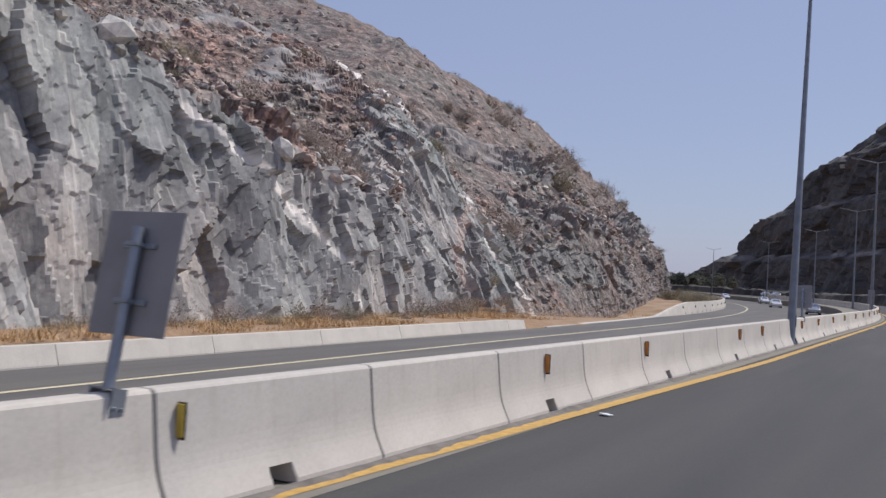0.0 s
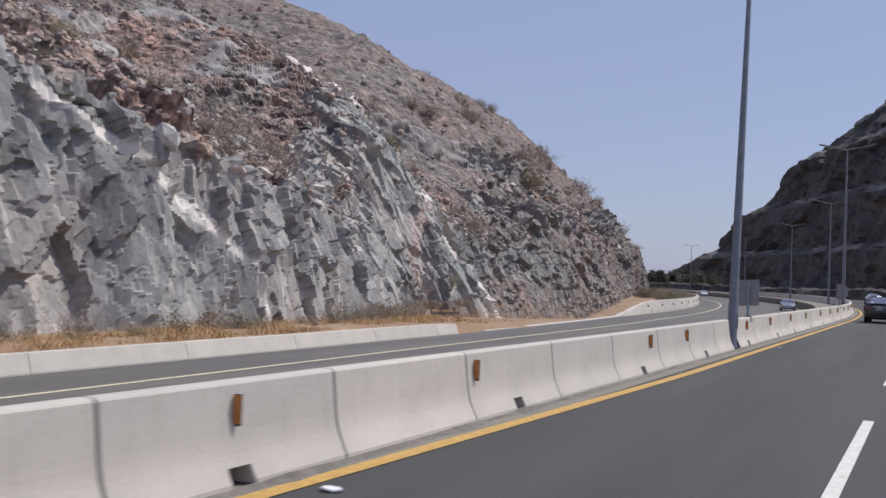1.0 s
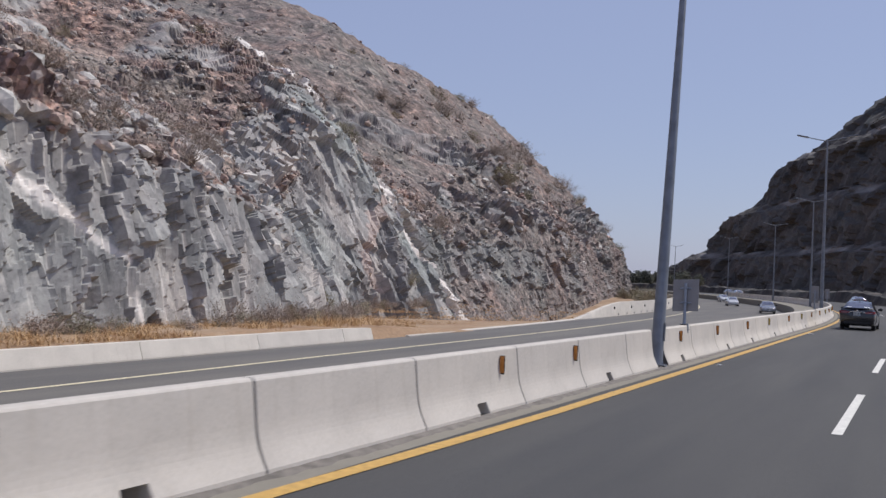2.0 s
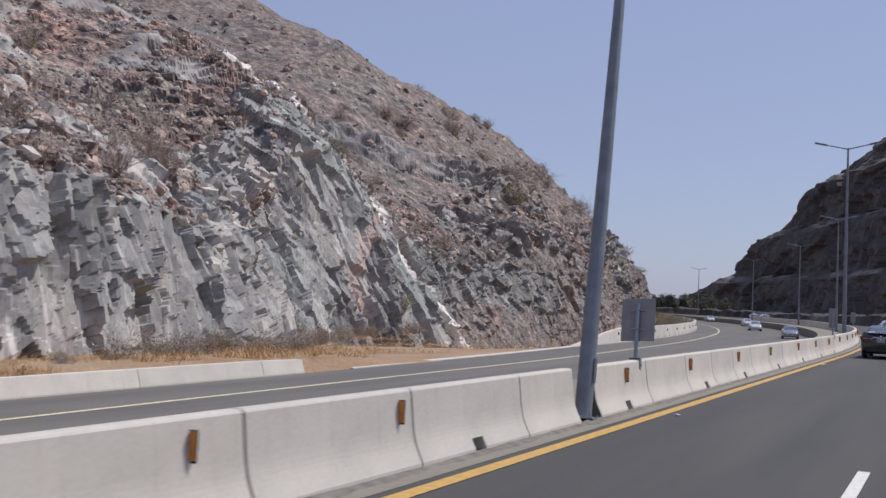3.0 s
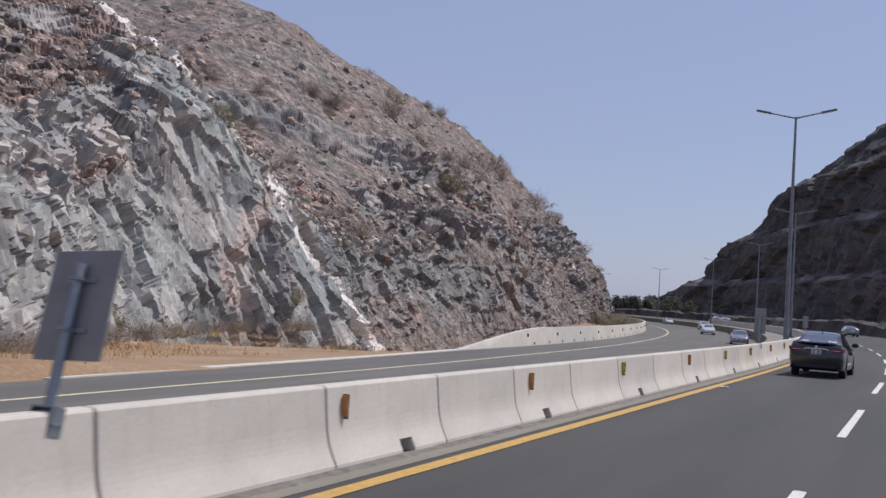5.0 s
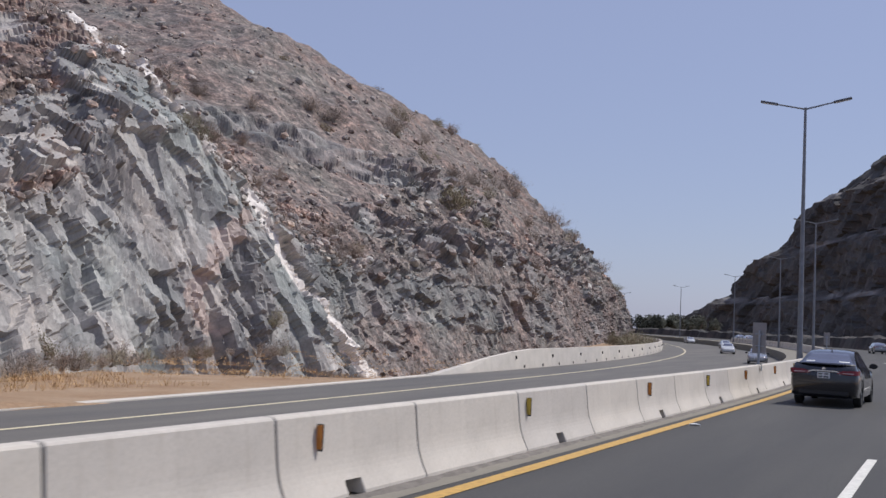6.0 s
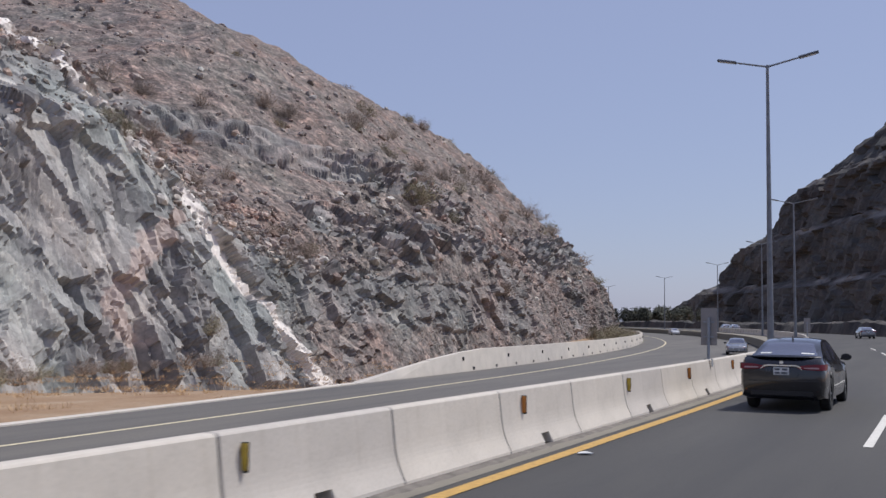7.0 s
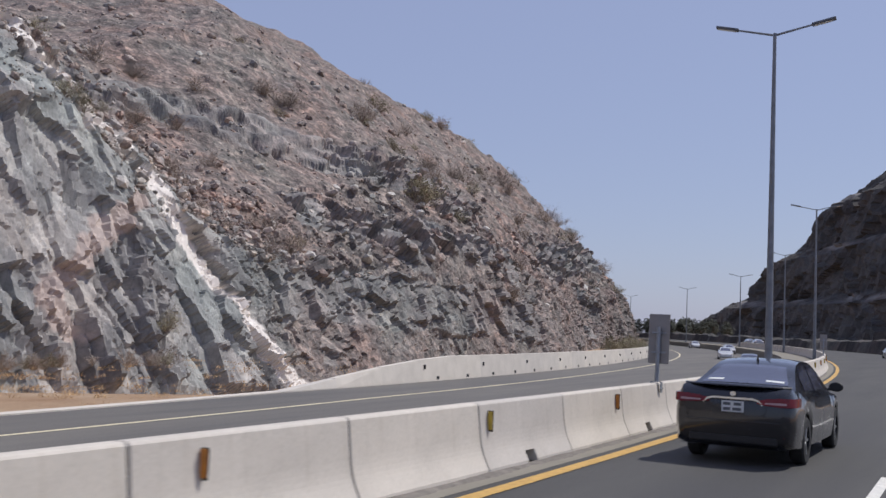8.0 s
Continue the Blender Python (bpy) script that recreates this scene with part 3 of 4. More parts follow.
def extrude_profile(bm, prof, y0, y1, wob=0.0):
    a = [bm.verts.new((x, y0, z)) for x, z in prof]
    b = [bm.verts.new((x, y1, z)) for x, z in prof]
    n = len(prof)
    bm.faces.new(a)
    bm.faces.new(b[::-1])
    for i in range(n):
        bm.faces.new((a[i], b[i], b[(i + 1) % n], a[(i + 1) % n]))


def barrier(length, slot=None):
    """One precast concrete segment from y = 0 to length, with a drain slot through its foot where slot is given."""
    bm = bmesh.new()
    gap = 0.011
    if slot is None or slot < 0.35 or slot > length - 0.35:
        extrude_profile(bm, barrier_profile(), gap, length - gap)
    else:
        extrude_profile(bm, barrier_profile(), gap, slot - 0.15)
        extrude_profile(bm, barrier_profile(0.165), slot - 0.15, slot + 0.15)
        extrude_profile(bm, barrier_profile(), slot + 0.15, length - gap)
    bmesh.ops.remove_doubles(bm, verts=bm.verts, dist=0.0005)
    sharp = [e for e in bm.edges if len(e.link_faces) == 2 and e.calc_face_angle(0) > 0.7]
    bmesh.ops.bevel(bm, geom=sharp, offset=0.012, segments=1, affect="EDGES")
    thing = new("concrete_barrier")
    part("body", bm, MAT_CONC, thing)
    return tagged(thing, "pale grey precast concrete median barrier segment", "barrier", "median barrier")


MAT_ORANGE = simple("orange_reflector", (0.50, 0.19, 0.035), 0.4, vary=0.2)
MAT_YREF = simple("yellow_reflector", (0.48, 0.34, 0.05), 0.4, vary=0.2)
MAT_SEAM = simple("joint_filler", (0.10, 0.095, 0.09), 0.9)


def place_on_median(ob, y):
    p = on_road(y, 0)
    ob.matrix_basis = pose(p.x, p.y, 0, 0, 0, heading(y + 1.0))
    return ob


def reflector(parent, dy, colour, z=0.62):
    """A marker on the barrier's face: a coloured lens on a folded bracket."""
    bm = bmesh.new()
    box(bm, 0.118, 0.178, dy - 0.012, dy + 0.006, z - 0.115, z + 0.115, 0.004)
    lens = part("reflector", bm, MAT_YREF if colour else MAT_ORANGE, parent, "yellow reflector" if colour else "orange reflector")
    bm = bmesh.new()
    box(bm, 0.108, 0.186, dy + 0.008, dy + 0.014, z - 0.135, z + 0.125)
    box(bm, 0.075, 0.125, dy + 0.014, dy + 0.09, z - 0.10, z + 0.10)
    part("bracket", bm, MAT_DARK, lens, "dark steel bracket")


for joints in (JOINTS_A, JOINTS_B):
    for y0, y1 in zip(joints, joints[1:]):
        slot = next((s - y0 for s in SLOTS if y0 <= s < y1), None)
        b = barrier(y1 - y0, slot)
        for ry, colour in REFLECTORS:
            if y0 <= ry < y1:
                reflector(b, ry - y0, colour)
        bm = bmesh.new()
        prof = [(x * 0.93, 0.02 + z * 0.965) for x, z in barrier_profile()]
        extrude_profile(bm, prof, -0.010, 0.010)
        part("joint_filler", bm, MAT_SEAM, b, "dark joint filler")
        place_on_median(b, y0)


# concrete shoulder strip beside the median
MAT_APRON = concrete_material("dusty_apron", 0.20, 1.06)
tagged(ribbon("pavement", 0.05, 0.60, -60, 330, -0.008, MAT_APRON, 3), "dusty grey concrete strip along the barrier", "pavement", kind="structure")
tagged(ribbon("pavement", -3.05, -0.05, -60, 330, -0.03, MAT_APRON, 4, 1.0), "dusty raised median strip behind the barrier", "pavement", kind="structure")


MAT_DIRT = simple("road_dirt", (0.17, 0.152, 0.135), 0.95, 0.0, 0.35, 5, 0.6)


def foot_dirt():
    """Blown dirt and grit heaped unevenly against the foot of the barrier."""
    vs, fs = [], []
    n = 1100
    for i in range(n):
        y = -28 + 0.12 * i
        a, b = noise.noise((y * 0.9, 0.0, 4.0)), noise.noise((y * 3.1, 7.0, 4.0))
        rise = max(0.004, 0.022 + 0.018 * a + 0.008 * b)
        reach = max(0.02, 0.10 + 0.10 * a + 0.06 * b + 0.04 * noise.noise((y * 8, 2.0, 1.0)))
        for off, z in ((0.262, rise), (0.30, rise * 0.6), (0.30 + reach * 0.6, 0.006), (0.30 + reach, -0.012)):
            vs.append(on_road(y, off, z))
        if i:
            k = 4 * i
            fs += [(k - 4 + j, k - 3 + j, k + 1 + j, k + j) for j in range(3)]
    ob = mesh_object("dirt", [tuple(v) for v in vs], fs, MAT_DIRT, True)
    return tagged(ob, "grey windblown dirt along the barrier foot", "dirt", kind="stuff")


foot_dirt()


# ---- lamp posts ----
MAT_POST = simple("painted_lamp_post", (0.20, 0.215, 0.24), 0.5, 0.35, 0.2, 3)
MAT_LAMPHEAD = simple("lamp_head", (0.13, 0.14, 0.16), 0.5, 0.3)
MAT_LENS = simple("lamp_glass", (0.55, 0.57, 0.58), 0.2)


def lamp_post(height=13.0):
    thing = new("street_lamp")
    bm = bmesh.new()
    tube(bm, (0, 0, 0.03), (0, 0, height), 0.145, 0.06, 16)
    pole = smooth_sharp(part("pole", bm, MAT_POST, thing, "grey tapered steel pole"))
    bm = bmesh.new()
    box(bm, 0.135, 0.15, -0.06, 0.06, 0.6, 1.0, 0.004)
    part("access_door", bm, MAT_LAMPHEAD, pole)
    bm = bmesh.new()
    box(bm, -0.24, 0.24, -0.24, 0.24, -0.01, 0.03, 0.006)
    plate = part("base_plate", bm, MAT_STEEL, thing)
    for sx in (-0.18, 0.18):
        for sy in (-0.18, 0.18):
            bm = bmesh.new()
            tube(bm, (sx, sy, 0.02), (sx, sy, 0.10), 0.018, 0.018, 6)
            part("bolt", bm, MAT_STEEL, plate)
    for s in (-1, 1):
        bm = bmesh.new()
        tube(bm, (0, 0, height - 0.08), (s * 1.35, 0, height + 0.22), 0.045, 0.035, 10)
        arm = smooth_sharp(part("arm", bm, MAT_POST, thing))
        bm = bmesh.new()
        box(bm, -0.42, 0.42, -0.13, 0.13, -0.05, 0.05, 0.03)
        bmesh.ops.transform(bm, verts=bm.verts, matrix=pose(s * 1.70, 0, height + 0.30, 0, -s * 12, 0))
        head = part("lamp_head", bm, MAT_LAMPHEAD, thing, "dark flat lamp head")
        bm = bmesh.new()
        box(bm, -0.34, 0.30, -0.10, 0.10, -0.058, -0.052)
        bmesh.ops.transform(bm, verts=bm.verts, matrix=pose(s * 1.70, 0, height + 0.30, 0, -s * 12, 0))
        part("lens", bm, MAT_LENS, head)
    return tagged(thing, "tall grey double-arm street lamp on the median", "street lamp", "median lamps")


first_lamp = lamp_post()
first_lamp.matrix_basis = pose(0.08, 24.05, 0, -13.0, -1.2, 0)
for y in (80.4, 134.0, 184.0, 235.0, 292.0, 352.0):
    p = on_road(y, -0.5)
    copy_thing(first_lamp, pose(p.x, p.y, 0, 0, 0, heading(y)))


# ---- sign boards seen from behind ----
def road_sign(wide=0.66, high=0.84):
    """A plate facing the opposite traffic, on a post clamped over the barrier's top."""
    thing = new("road_sign")
    bm = bmesh.new()
    tube(bm, (0, 0, 0.0), (0, 0, 1.08), 0.042, 0.042, 12)
    post = smooth_sharp(part("post", bm, MAT_STEEL, thing, "galvanised steel post"))
    bm = bmesh.new()
    box(bm, -wide / 2, wide / 2, 0.05, 0.062, 0.36, 0.36 + high, 0.005)
    part("plate", bm, MAT_PLATE, thing, "bare grey back of a sign plate")
    for z in (0.58, 0.96):
        bm = bmesh.new()
        box(bm, -0.14, 0.14, 0.028, 0.05, z - 0.018, z + 0.018, 0.003)
        box(bm, -0.055, 0.055, -0.05, 0.03, z - 0.014, z + 0.014, 0.003)
        part("clamp", bm, MAT_STEEL, thing)
    bm = bmesh.new()
    box(bm, -0.10, 0.10, -0.065, 0.065, 0.0, 0.012)
    box(bm, 0.09, 0.105, -0.065, 0.065, -0.20, 0.012)
    box(bm, -0.105, -0.09, -0.065, 0.065, -0.20, 0.012)
    saddle = part("saddle", bm, MAT_STEEL, thing, "steel saddle over the barrier top")
    for dy in (-0.03, 0.03):
        bm = bmesh.new()
        tube(bm, (0.10, dy, -0.12), (0.125, dy, -0.12), 0.014, 0.014, 6)
        part("bolt", bm, MAT_STEEL, saddle)
    return tagged(thing, "grey back of a traffic sign on a leaning steel post", "road sign", "median signs")


sign = road_sign()
sign.matrix_basis = pose(0, -6.68, 0.86, -10, 0, 0)
copy_thing(sign, pose(0, 27.28, 0.86, -14, -3, 0))
tall_sign = road_sign(0.42, 0.97)
tall_sign.matrix_basis = pose(0, 62.0, 0.86, -3, 0, 0)
p = on_road(110.0, 0)
copy_thing(tall_sign, pose(p.x, p.y, 0.86, -2, 0, heading(110.0)))


# ---- barriers along the far side of the opposite carriageway ----
def verge_barrier(length, h0, h1):
    thing = new("verge_barrier")
    bm = bmesh.new()
    def ring(y, h):
        return [bm.verts.new(c) for c in ((0.30, y, 0), (0.30, y, 0.05), (0.16, y, h), (-0.12, y, h), (-0.20, y, 0))]
    a, b = ring(0.01, h0), ring(length - 0.01, h1)
    bm.faces.new(a)
    bm.faces.new(b[::-1])
    for i in range(5):
        bm.faces.new((a[i], b[i], b[(i + 1) % 5], a[(i + 1) % 5]))
    part("body", bm, MAT_CONC_PALE, thing)
    return tagged(thing, "low pale concrete barrier along the dry verge", "barrier", "verge barrier")


VERGE = -17.25
for i in range(9):
    y = -12.0 + 6.0 * i
    n = verge_barrier(6.0 if i < 8 else 2.5, 0.52, 0.52 if i < 8 else 0.48)
    p0, p1 = Vector((-14.12 - 0.035 * y, y, LEFT_Z)), Vector((-14.12 - 0.035 * (y + 6), y + 6, LEFT_Z))
    n.matrix_basis = pose(p0.x, p0.y, p0.z - 0.01, 0, 0, math.degrees(math.atan2(p0.x - p1.x, 6.0)))
HEIGHTS = [0.06, 0.42, 0.78, 1.05] + [1.2] * 60
for i in range(52):
    y = 74.0 + 4.0 * i
    n = verge_barrier(4.05, HEIGHTS[i], HEIGHTS[i + 1])
    p = on_road(y, VERGE)
    n.matrix_basis = pose(p.x, p.y, LEFT_Z - 0.01, 0, 0, heading(y + 2))
    if 3 <= i < 40:
        # No hole is cut: a near-black block paints the shade inside the drain.
        bm = bmesh.new()
        box(bm, 0.15, 0.30, 1.9, 2.2, 0.08, 0.24)
        part("drain_shade", bm, MAT_DARK, n, "dark block painting the shade in a drain opening")
    if i % 2 and 2 < i < 40:
        bm = bmesh.new()
        box(bm, 0.17, 0.30, 0.5, 0.56, 0.62, 0.82)
        part("reflector", bm, MAT_DARK, n, "dark reflector")
tagged(ribbon("kerb", -0.45, 0.02, 42, 75, LEFT_Z + 0.04, MAT_CONC_PALE, 3, 0.2, along=verge), "pale concrete edge strip of the verge", "kerb", kind="structure")


# ---- cars ----
def paint(name, color, metal=0.4):
    m, nt, b = nodes_of(name, 0.28, metal)
    n = tex(nt, "ShaderNodeTexNoise", 2.5, 5)
    d = tuple(c * 0.8 for c in color)
    nt.links.new(ramp(nt, n.outputs[0], [(0.3, d), (0.7, color)]), b.inputs["Base Color"])
    nt.links.new(ramp(nt, n.outputs[0], [(0.3, (0.18,) * 3), (0.7, (0.30,) * 3)]), b.inputs["Roughness"])
    b.inputs["Coat Weight"].default_value = 1.0
    b.inputs["Coat Roughness"].default_value = 0.06
    return m


def glass_material():
    m, nt, b = nodes_of("tinted_sky_glass", 0.04)
    # Dark tint, with sky reflection painted in as a lilac-blue base.
    b.inputs["Base Color"].default_value = (0.085, 0.092, 0.14, 1)
    b.inputs["Transmission Weight"].default_value = 0.1
    b.inputs["IOR"].default_value = 1.7
    b.inputs["Coat Weight"].default_value = 1.0
    return m


MAT_GLASS = glass_material()
MAT_CHROME = simple("chrome", (0.62, 0.63, 0.65), 0.18, 1.0, 0.05)
MAT_RED = simple("red_lens", (0.17, 0.009, 0.011), 0.16, 0.0, 0.25, 14)
MAT_CLEAR = simple("clear_lens", (0.46, 0.30, 0.28), 0.15, 0.0, 0.1)
MAT_TYRE = simple("tyre", (0.02, 0.02, 0.021), 0.85)
MAT_RIM = simple("alloy_rim", (0.32, 0.33, 0.34), 0.35, 0.8)
MAT_TRIM = simple("black_trim", (0.012, 0.012, 0.014), 0.5)
MAT_NUMBER = simple("white_number_plate", (0.66, 0.67, 0.66), 0.5)
MAT_INK = simple("plate_ink", (0.10, 0.11, 0.12), 0.6)
MAT_LABEL = simple("paper_label", (0.75, 0.76, 0.74), 0.6)

# y from the rear bumper: half width, underside, top of the lower body
BODY = [(0.00, 0.74, 0.42, 0.86), (0.03, 0.83, 0.33, 0.95), (0.10, 0.885, 0.27, 1.03), (0.20, 0.905, 0.24, 1.085), (0.45, 0.915, 0.22, 1.075), (0.66, 0.918, 0.21, 1.06),
        (0.72, 0.918, 0.48, 1.055), (0.86, 0.918, 0.64, 1.045), (1.05, 0.918, 0.69, 1.03), (1.24, 0.918, 0.64, 1.01), (1.38, 0.918, 0.48, 1.00), (1.44, 0.918, 0.20, 0.995),
        (2.2, 0.922, 0.19, 0.97), (3.3, 0.918, 0.19, 0.96), (3.56, 0.915, 0.20, 0.95), (3.62, 0.915, 0.48, 0.945), (3.76, 0.912, 0.64, 0.935), (3.95, 0.908, 0.69, 0.92),
        (4.14, 0.90, 0.64, 0.90), (4.28, 0.885, 0.48, 0.88), (4.34, 0.875, 0.21, 0.87), (4.60, 0.83, 0.22, 0.80), (4.80, 0.74, 0.28, 0.70), (4.90, 0.62, 0.36, 0.60)]
ROOF = [(0.60, 1.06), (0.95, 1.19), (1.30, 1.335), (1.60, 1.415), (1.95, 1.452), (2.35, 1.46), (2.75, 1.44), (3.05, 1.37), (3.45, 1.18), (3.85, 0.94)]


def section(w, zb, zt):
    zs = zb + (zt - zb) * 0.62
    half = [(0.0, zb), (w * 0.80, zb), (w * 0.97, zb + 0.05), (w, zb + (zt - zb) * 0.35), (w, zs), (w * 0.965, zs + (zt - zs) * 0.55), (w * 0.90, zt - 0.018), (w * 0.80, zt), (0.0, zt + 0.018)]
    return [(-x, z) for x, z in half[::-1][:-1]] + half[:-1]


def loft(bm, rings, close=True):
    vs = [[bm.verts.new(c) for c in r] for r in rings]
    n = len(vs[0])
    for a, b in zip(vs, vs[1:]):
        for i in range(n if close else n - 1):
            bm.faces.new((a[i], a[(i + 1) % n], b[(i + 1) % n], b[i]))
    if close:
        bm.faces.new(vs[0][::-1])
        bm.faces.new(vs[-1])
    return vs


def house_point(y, s, lift=0.0):
    """A point of the cabin's shell: s from -1 (left sill) over 0 (roof's middle) to 1."""
    ys = [r[0] for r in ROOF]
    top = float(np.interp(y, ys, [r[1] for r in ROOF]))
    belt = float(np.interp(y, [b[0] for b in BODY], [b[3] for b in BODY])) - 0.02
    h = max(0.001, top - belt)
    a = abs(s)
    wb, wt = 0.80, 0.80 - 0.42 * h
    if a < 0.5:
        x = wt * (a / 0.5)
        z = top - 0.035 * (a / 0.5) ** 2.5 * min(1, h / 0.2)
    else:
        k = (a - 0.5) / 0.5
        x = wt + (wb - wt) * k
        z = top - 0.035 * min(1, h / 0.2) - (h - 0.035 * min(1, h / 0.2)) * k
    return Vector((math.copysign(x + lift, s) if a > 0.5 else x * (1 if s >= 0 else -1), y, z + (lift if a <= 0.5 else 0)))


def shell_patch(bm, y0, y1, s0, s1, lift, ny=8, ns=8, taper=0.0):
    rows = []
    for i in range(ny + 1):
        f = i / ny
        y = y0 + (y1 - y0) * f
        c, h = (s0 + s1) / 2, (s1 - s0) / 2 * (1 - taper * f)
        rows.append([bm.verts.new(house_point(y, c - h + 2 * h * j / ns, lift)) for j in range(ns + 1)])
    for a, b in zip(rows, rows[1:]):
        for j in range(ns):
            bm.faces.new((a[j], a[j + 1], b[j + 1], b[j]))


def wheel(parent, x, y):
    bm = bmesh.new()
    s = 1 if x > 0 else -1
    prof = [(0.20, 0.0), (0.31, 0.0), (0.335, 0.03), (0.335, 0.19), (0.31, 0.22), (0.20, 0.22)]
    rings = []
    for i in range(24):
        a = 2 * math.pi * i / 24
        rings.append([(x + s * (-0.22 + d), y + r * math.cos(a), 0.335 + r * math.sin(a)) for r, d in prof])
    vs = [[bm.verts.new(c) for c in r] for r in rings]
    for i in range(24):
        a, b = vs[i], vs[(i + 1) % 24]
        for j in range(6):
            bm.faces.new((a[j], a[(j + 1) % 6], b[(j + 1) % 6], b[j]))
    w = new("wheel")
    w.parent = parent
    smooth_sharp(part("tyre", bm, MAT_TYRE, w))
    bm = bmesh.new()
    bmesh.ops.create_cone(bm, cap_ends=True, segments=20, radius1=0.20, radius2=0.20, depth=0.05, matrix=Matrix.Translation((x - s * 0.10, y, 0.335)) @ Matrix.Rotation(math.pi / 2, 4, "Y"))
    for i in range(5):
        a = 2 * math.pi * i / 5
        tube(bm, (x - s * 0.05, y, 0.335), (x - s * 0.04, y + 0.21 * math.cos(a), 0.335 + 0.21 * math.sin(a)), 0.035, 0.025, 6)
    part("rim", bm, MAT_RIM, w)


def sedan(paint_mat, label, detail=True):
    thing = new("car")
    bm = bmesh.new()
    rings = [[(x, y, z) for x, z in section(w, zb, zt)] for y, w, zb, zt in BODY]
    loft(bm, rings)
    body = smooth_sharp(part("body", bm, paint_mat, thing), 28)
    bm = bmesh.new()
    rings = [[house_point(y, -1 + 2 * j / 16) for j in range(17)] for y in np.linspace(0.60, 3.85, 27)]
    loft(bm, rings, False)
    smooth_sharp(part("roof", bm, paint_mat, thing), 40)
    bm = bmesh.new()
    box(bm, -0.70, 0.70, 0.5, 4.4, 0.22, 0.80)
    part("underbody", bm, MAT_TRIM, thing)
    bm = bmesh.new()
    shell_patch(bm, 0.72, 1.40, -0.435, 0.435, 0.006, 10, 10, 0.10)
    rear = smooth_sharp(part("rear_window", bm, MAT_GLASS, thing, "dark tinted rear window with sky reflection painted into its blue"), 60)
    bm = bmesh.new()
    shell_patch(bm, 3.68, 3.02, -0.44, 0.44, 0.006, 8, 10, 0.10)
    smooth_sharp(part("windscreen", bm, MAT_GLASS, thing), 60)
    for s in (-1, 1):
        for y0, y1 in ((1.42, 2.28), (2.36, 3.22)):
            bm = bmesh.new()
            a, b = (0.56, 0.94) if s > 0 else (-0.94, -0.56)
            shell_patch(bm, y0, y1, a, b, 0.007, 5, 4)
            part("side_window", bm, MAT_GLASS, thing)
        wheel(thing, s * 0.905, 1.05)
        wheel(thing, s * 0.905, 3.95)
        bm = bmesh.new()
        bmesh.ops.create_uvsphere(bm, u_segments=14, v_segments=9, radius=1.0, matrix=Matrix.Translation((s * 1.00, 3.22, 1.035)) @ Matrix.Diagonal((0.125, 0.075, 0.078, 1)))
        for v in bm.verts:
            v.co.y = max(v.co.y, 3.185)
        box(bm, min(s * 0.86, s * 0.92), max(s * 0.86, s * 0.92), 3.2, 3.26, 0.97, 1.01)
        part("mirror", bm, MAT_TRIM, thing, "dark wing mirror")
        # tail lamp wraps round the corner
        bm = bmesh.new()
        prof = [(0.36, -0.022, 0.0), (0.52, -0.024, 0.006), (0.68, -0.020, 0.010), (0.80, -0.004, 0.012), (0.872, 0.045, 0.014), (0.918, 0.14, 0.014), (0.930, 0.36, 0.012)]
        lo = [bm.verts.new((s * x, y - 0.012 if x < 0.9 else y, 0.840 + 0.03 * min(1, max(0, (0.6 - x) / 0.24)) + 0.03 * max(0, (y - 0.1)))) for x, y, o in prof]
        hi = [bm.verts.new((s * x, y + 0.03 if x < 0.9 else y, 0.955 - 0.045 * max(0, (0.6 - x) / 0.24))) for x, y, o in prof]
        for j in range(len(prof) - 1):
            bm.faces.new((lo[j], lo[j + 1], hi[j + 1], hi[j]))
        r = bmesh.ops.extrude_face_region(bm, geom=bm.faces[:])
        for v in [g for g in r["geom"] if isinstance(g, bmesh.types.BMVert)]:
            v.co.y += 0.10
            v.co.x -= s * 0.03
        lamp = smooth_sharp(part("tail_lamp", bm, MAT_RED, thing, "dark red tail lamp"))
        bm = bmesh.new()
        lo = [bm.verts.new((s * x, y, z)) for x, y, z in ((0.48, -0.040, 0.872), (0.62, -0.038, 0.868), (0.72, -0.032, 0.866), (0.79, -0.024, 0.868))]
        hi = [bm.verts.new((s * x, y, z)) for x, y, z in ((0.48, -0.034, 0.890), (0.62, -0.030, 0.894), (0.72, -0.024, 0.896), (0.79, -0.014, 0.894))]
        for j in range(3):
            bm.faces.new((lo[j], lo[j + 1], hi[j + 1], hi[j]))
        part("lamp_lens", bm, MAT_CLEAR, lamp, "pale reversing lamp lens")
        bm = bmesh.new()
        box(bm, min(s * 0.50, s * 0.74), max(s * 0.50, s * 0.74), 4.72, 4.84, 0.60, 0.70, 0.03)
        part("headlamp", bm, MAT_CLEAR, thing)
        bm = bmesh.new()
        box(bm, min(s * 0.58, s * 0.76), max(s * 0.58, s * 0.76), 0.012, 0.05, 0.42, 0.455, 0.008)
        part("bumper_reflector", bm, MAT_RED, thing)
    # boot lid details
    bm = bmesh.new()
    loft(bm, [[(x, 0.10 + 0.20 * (abs(x) / 0.8) ** 3, 1.072), (x, 0.055 + 0.20 * (abs(x) / 0.8) ** 3, 1.092), (x, 0.075 + 0.20 * (abs(x) / 0.8) ** 3, 1.108), (x, 0.30, 1.094)] for x in np.linspace(-0.80, 0.80, 15)])
    part("spoiler_lip", bm, paint_mat, thing)
    bm = bmesh.new()
    pts = [(-0.44, 0.85), (-0.38, 0.905), (-0.30, 0.925), (0.30, 0.925), (0.38, 0.905), (0.44, 0.85)]
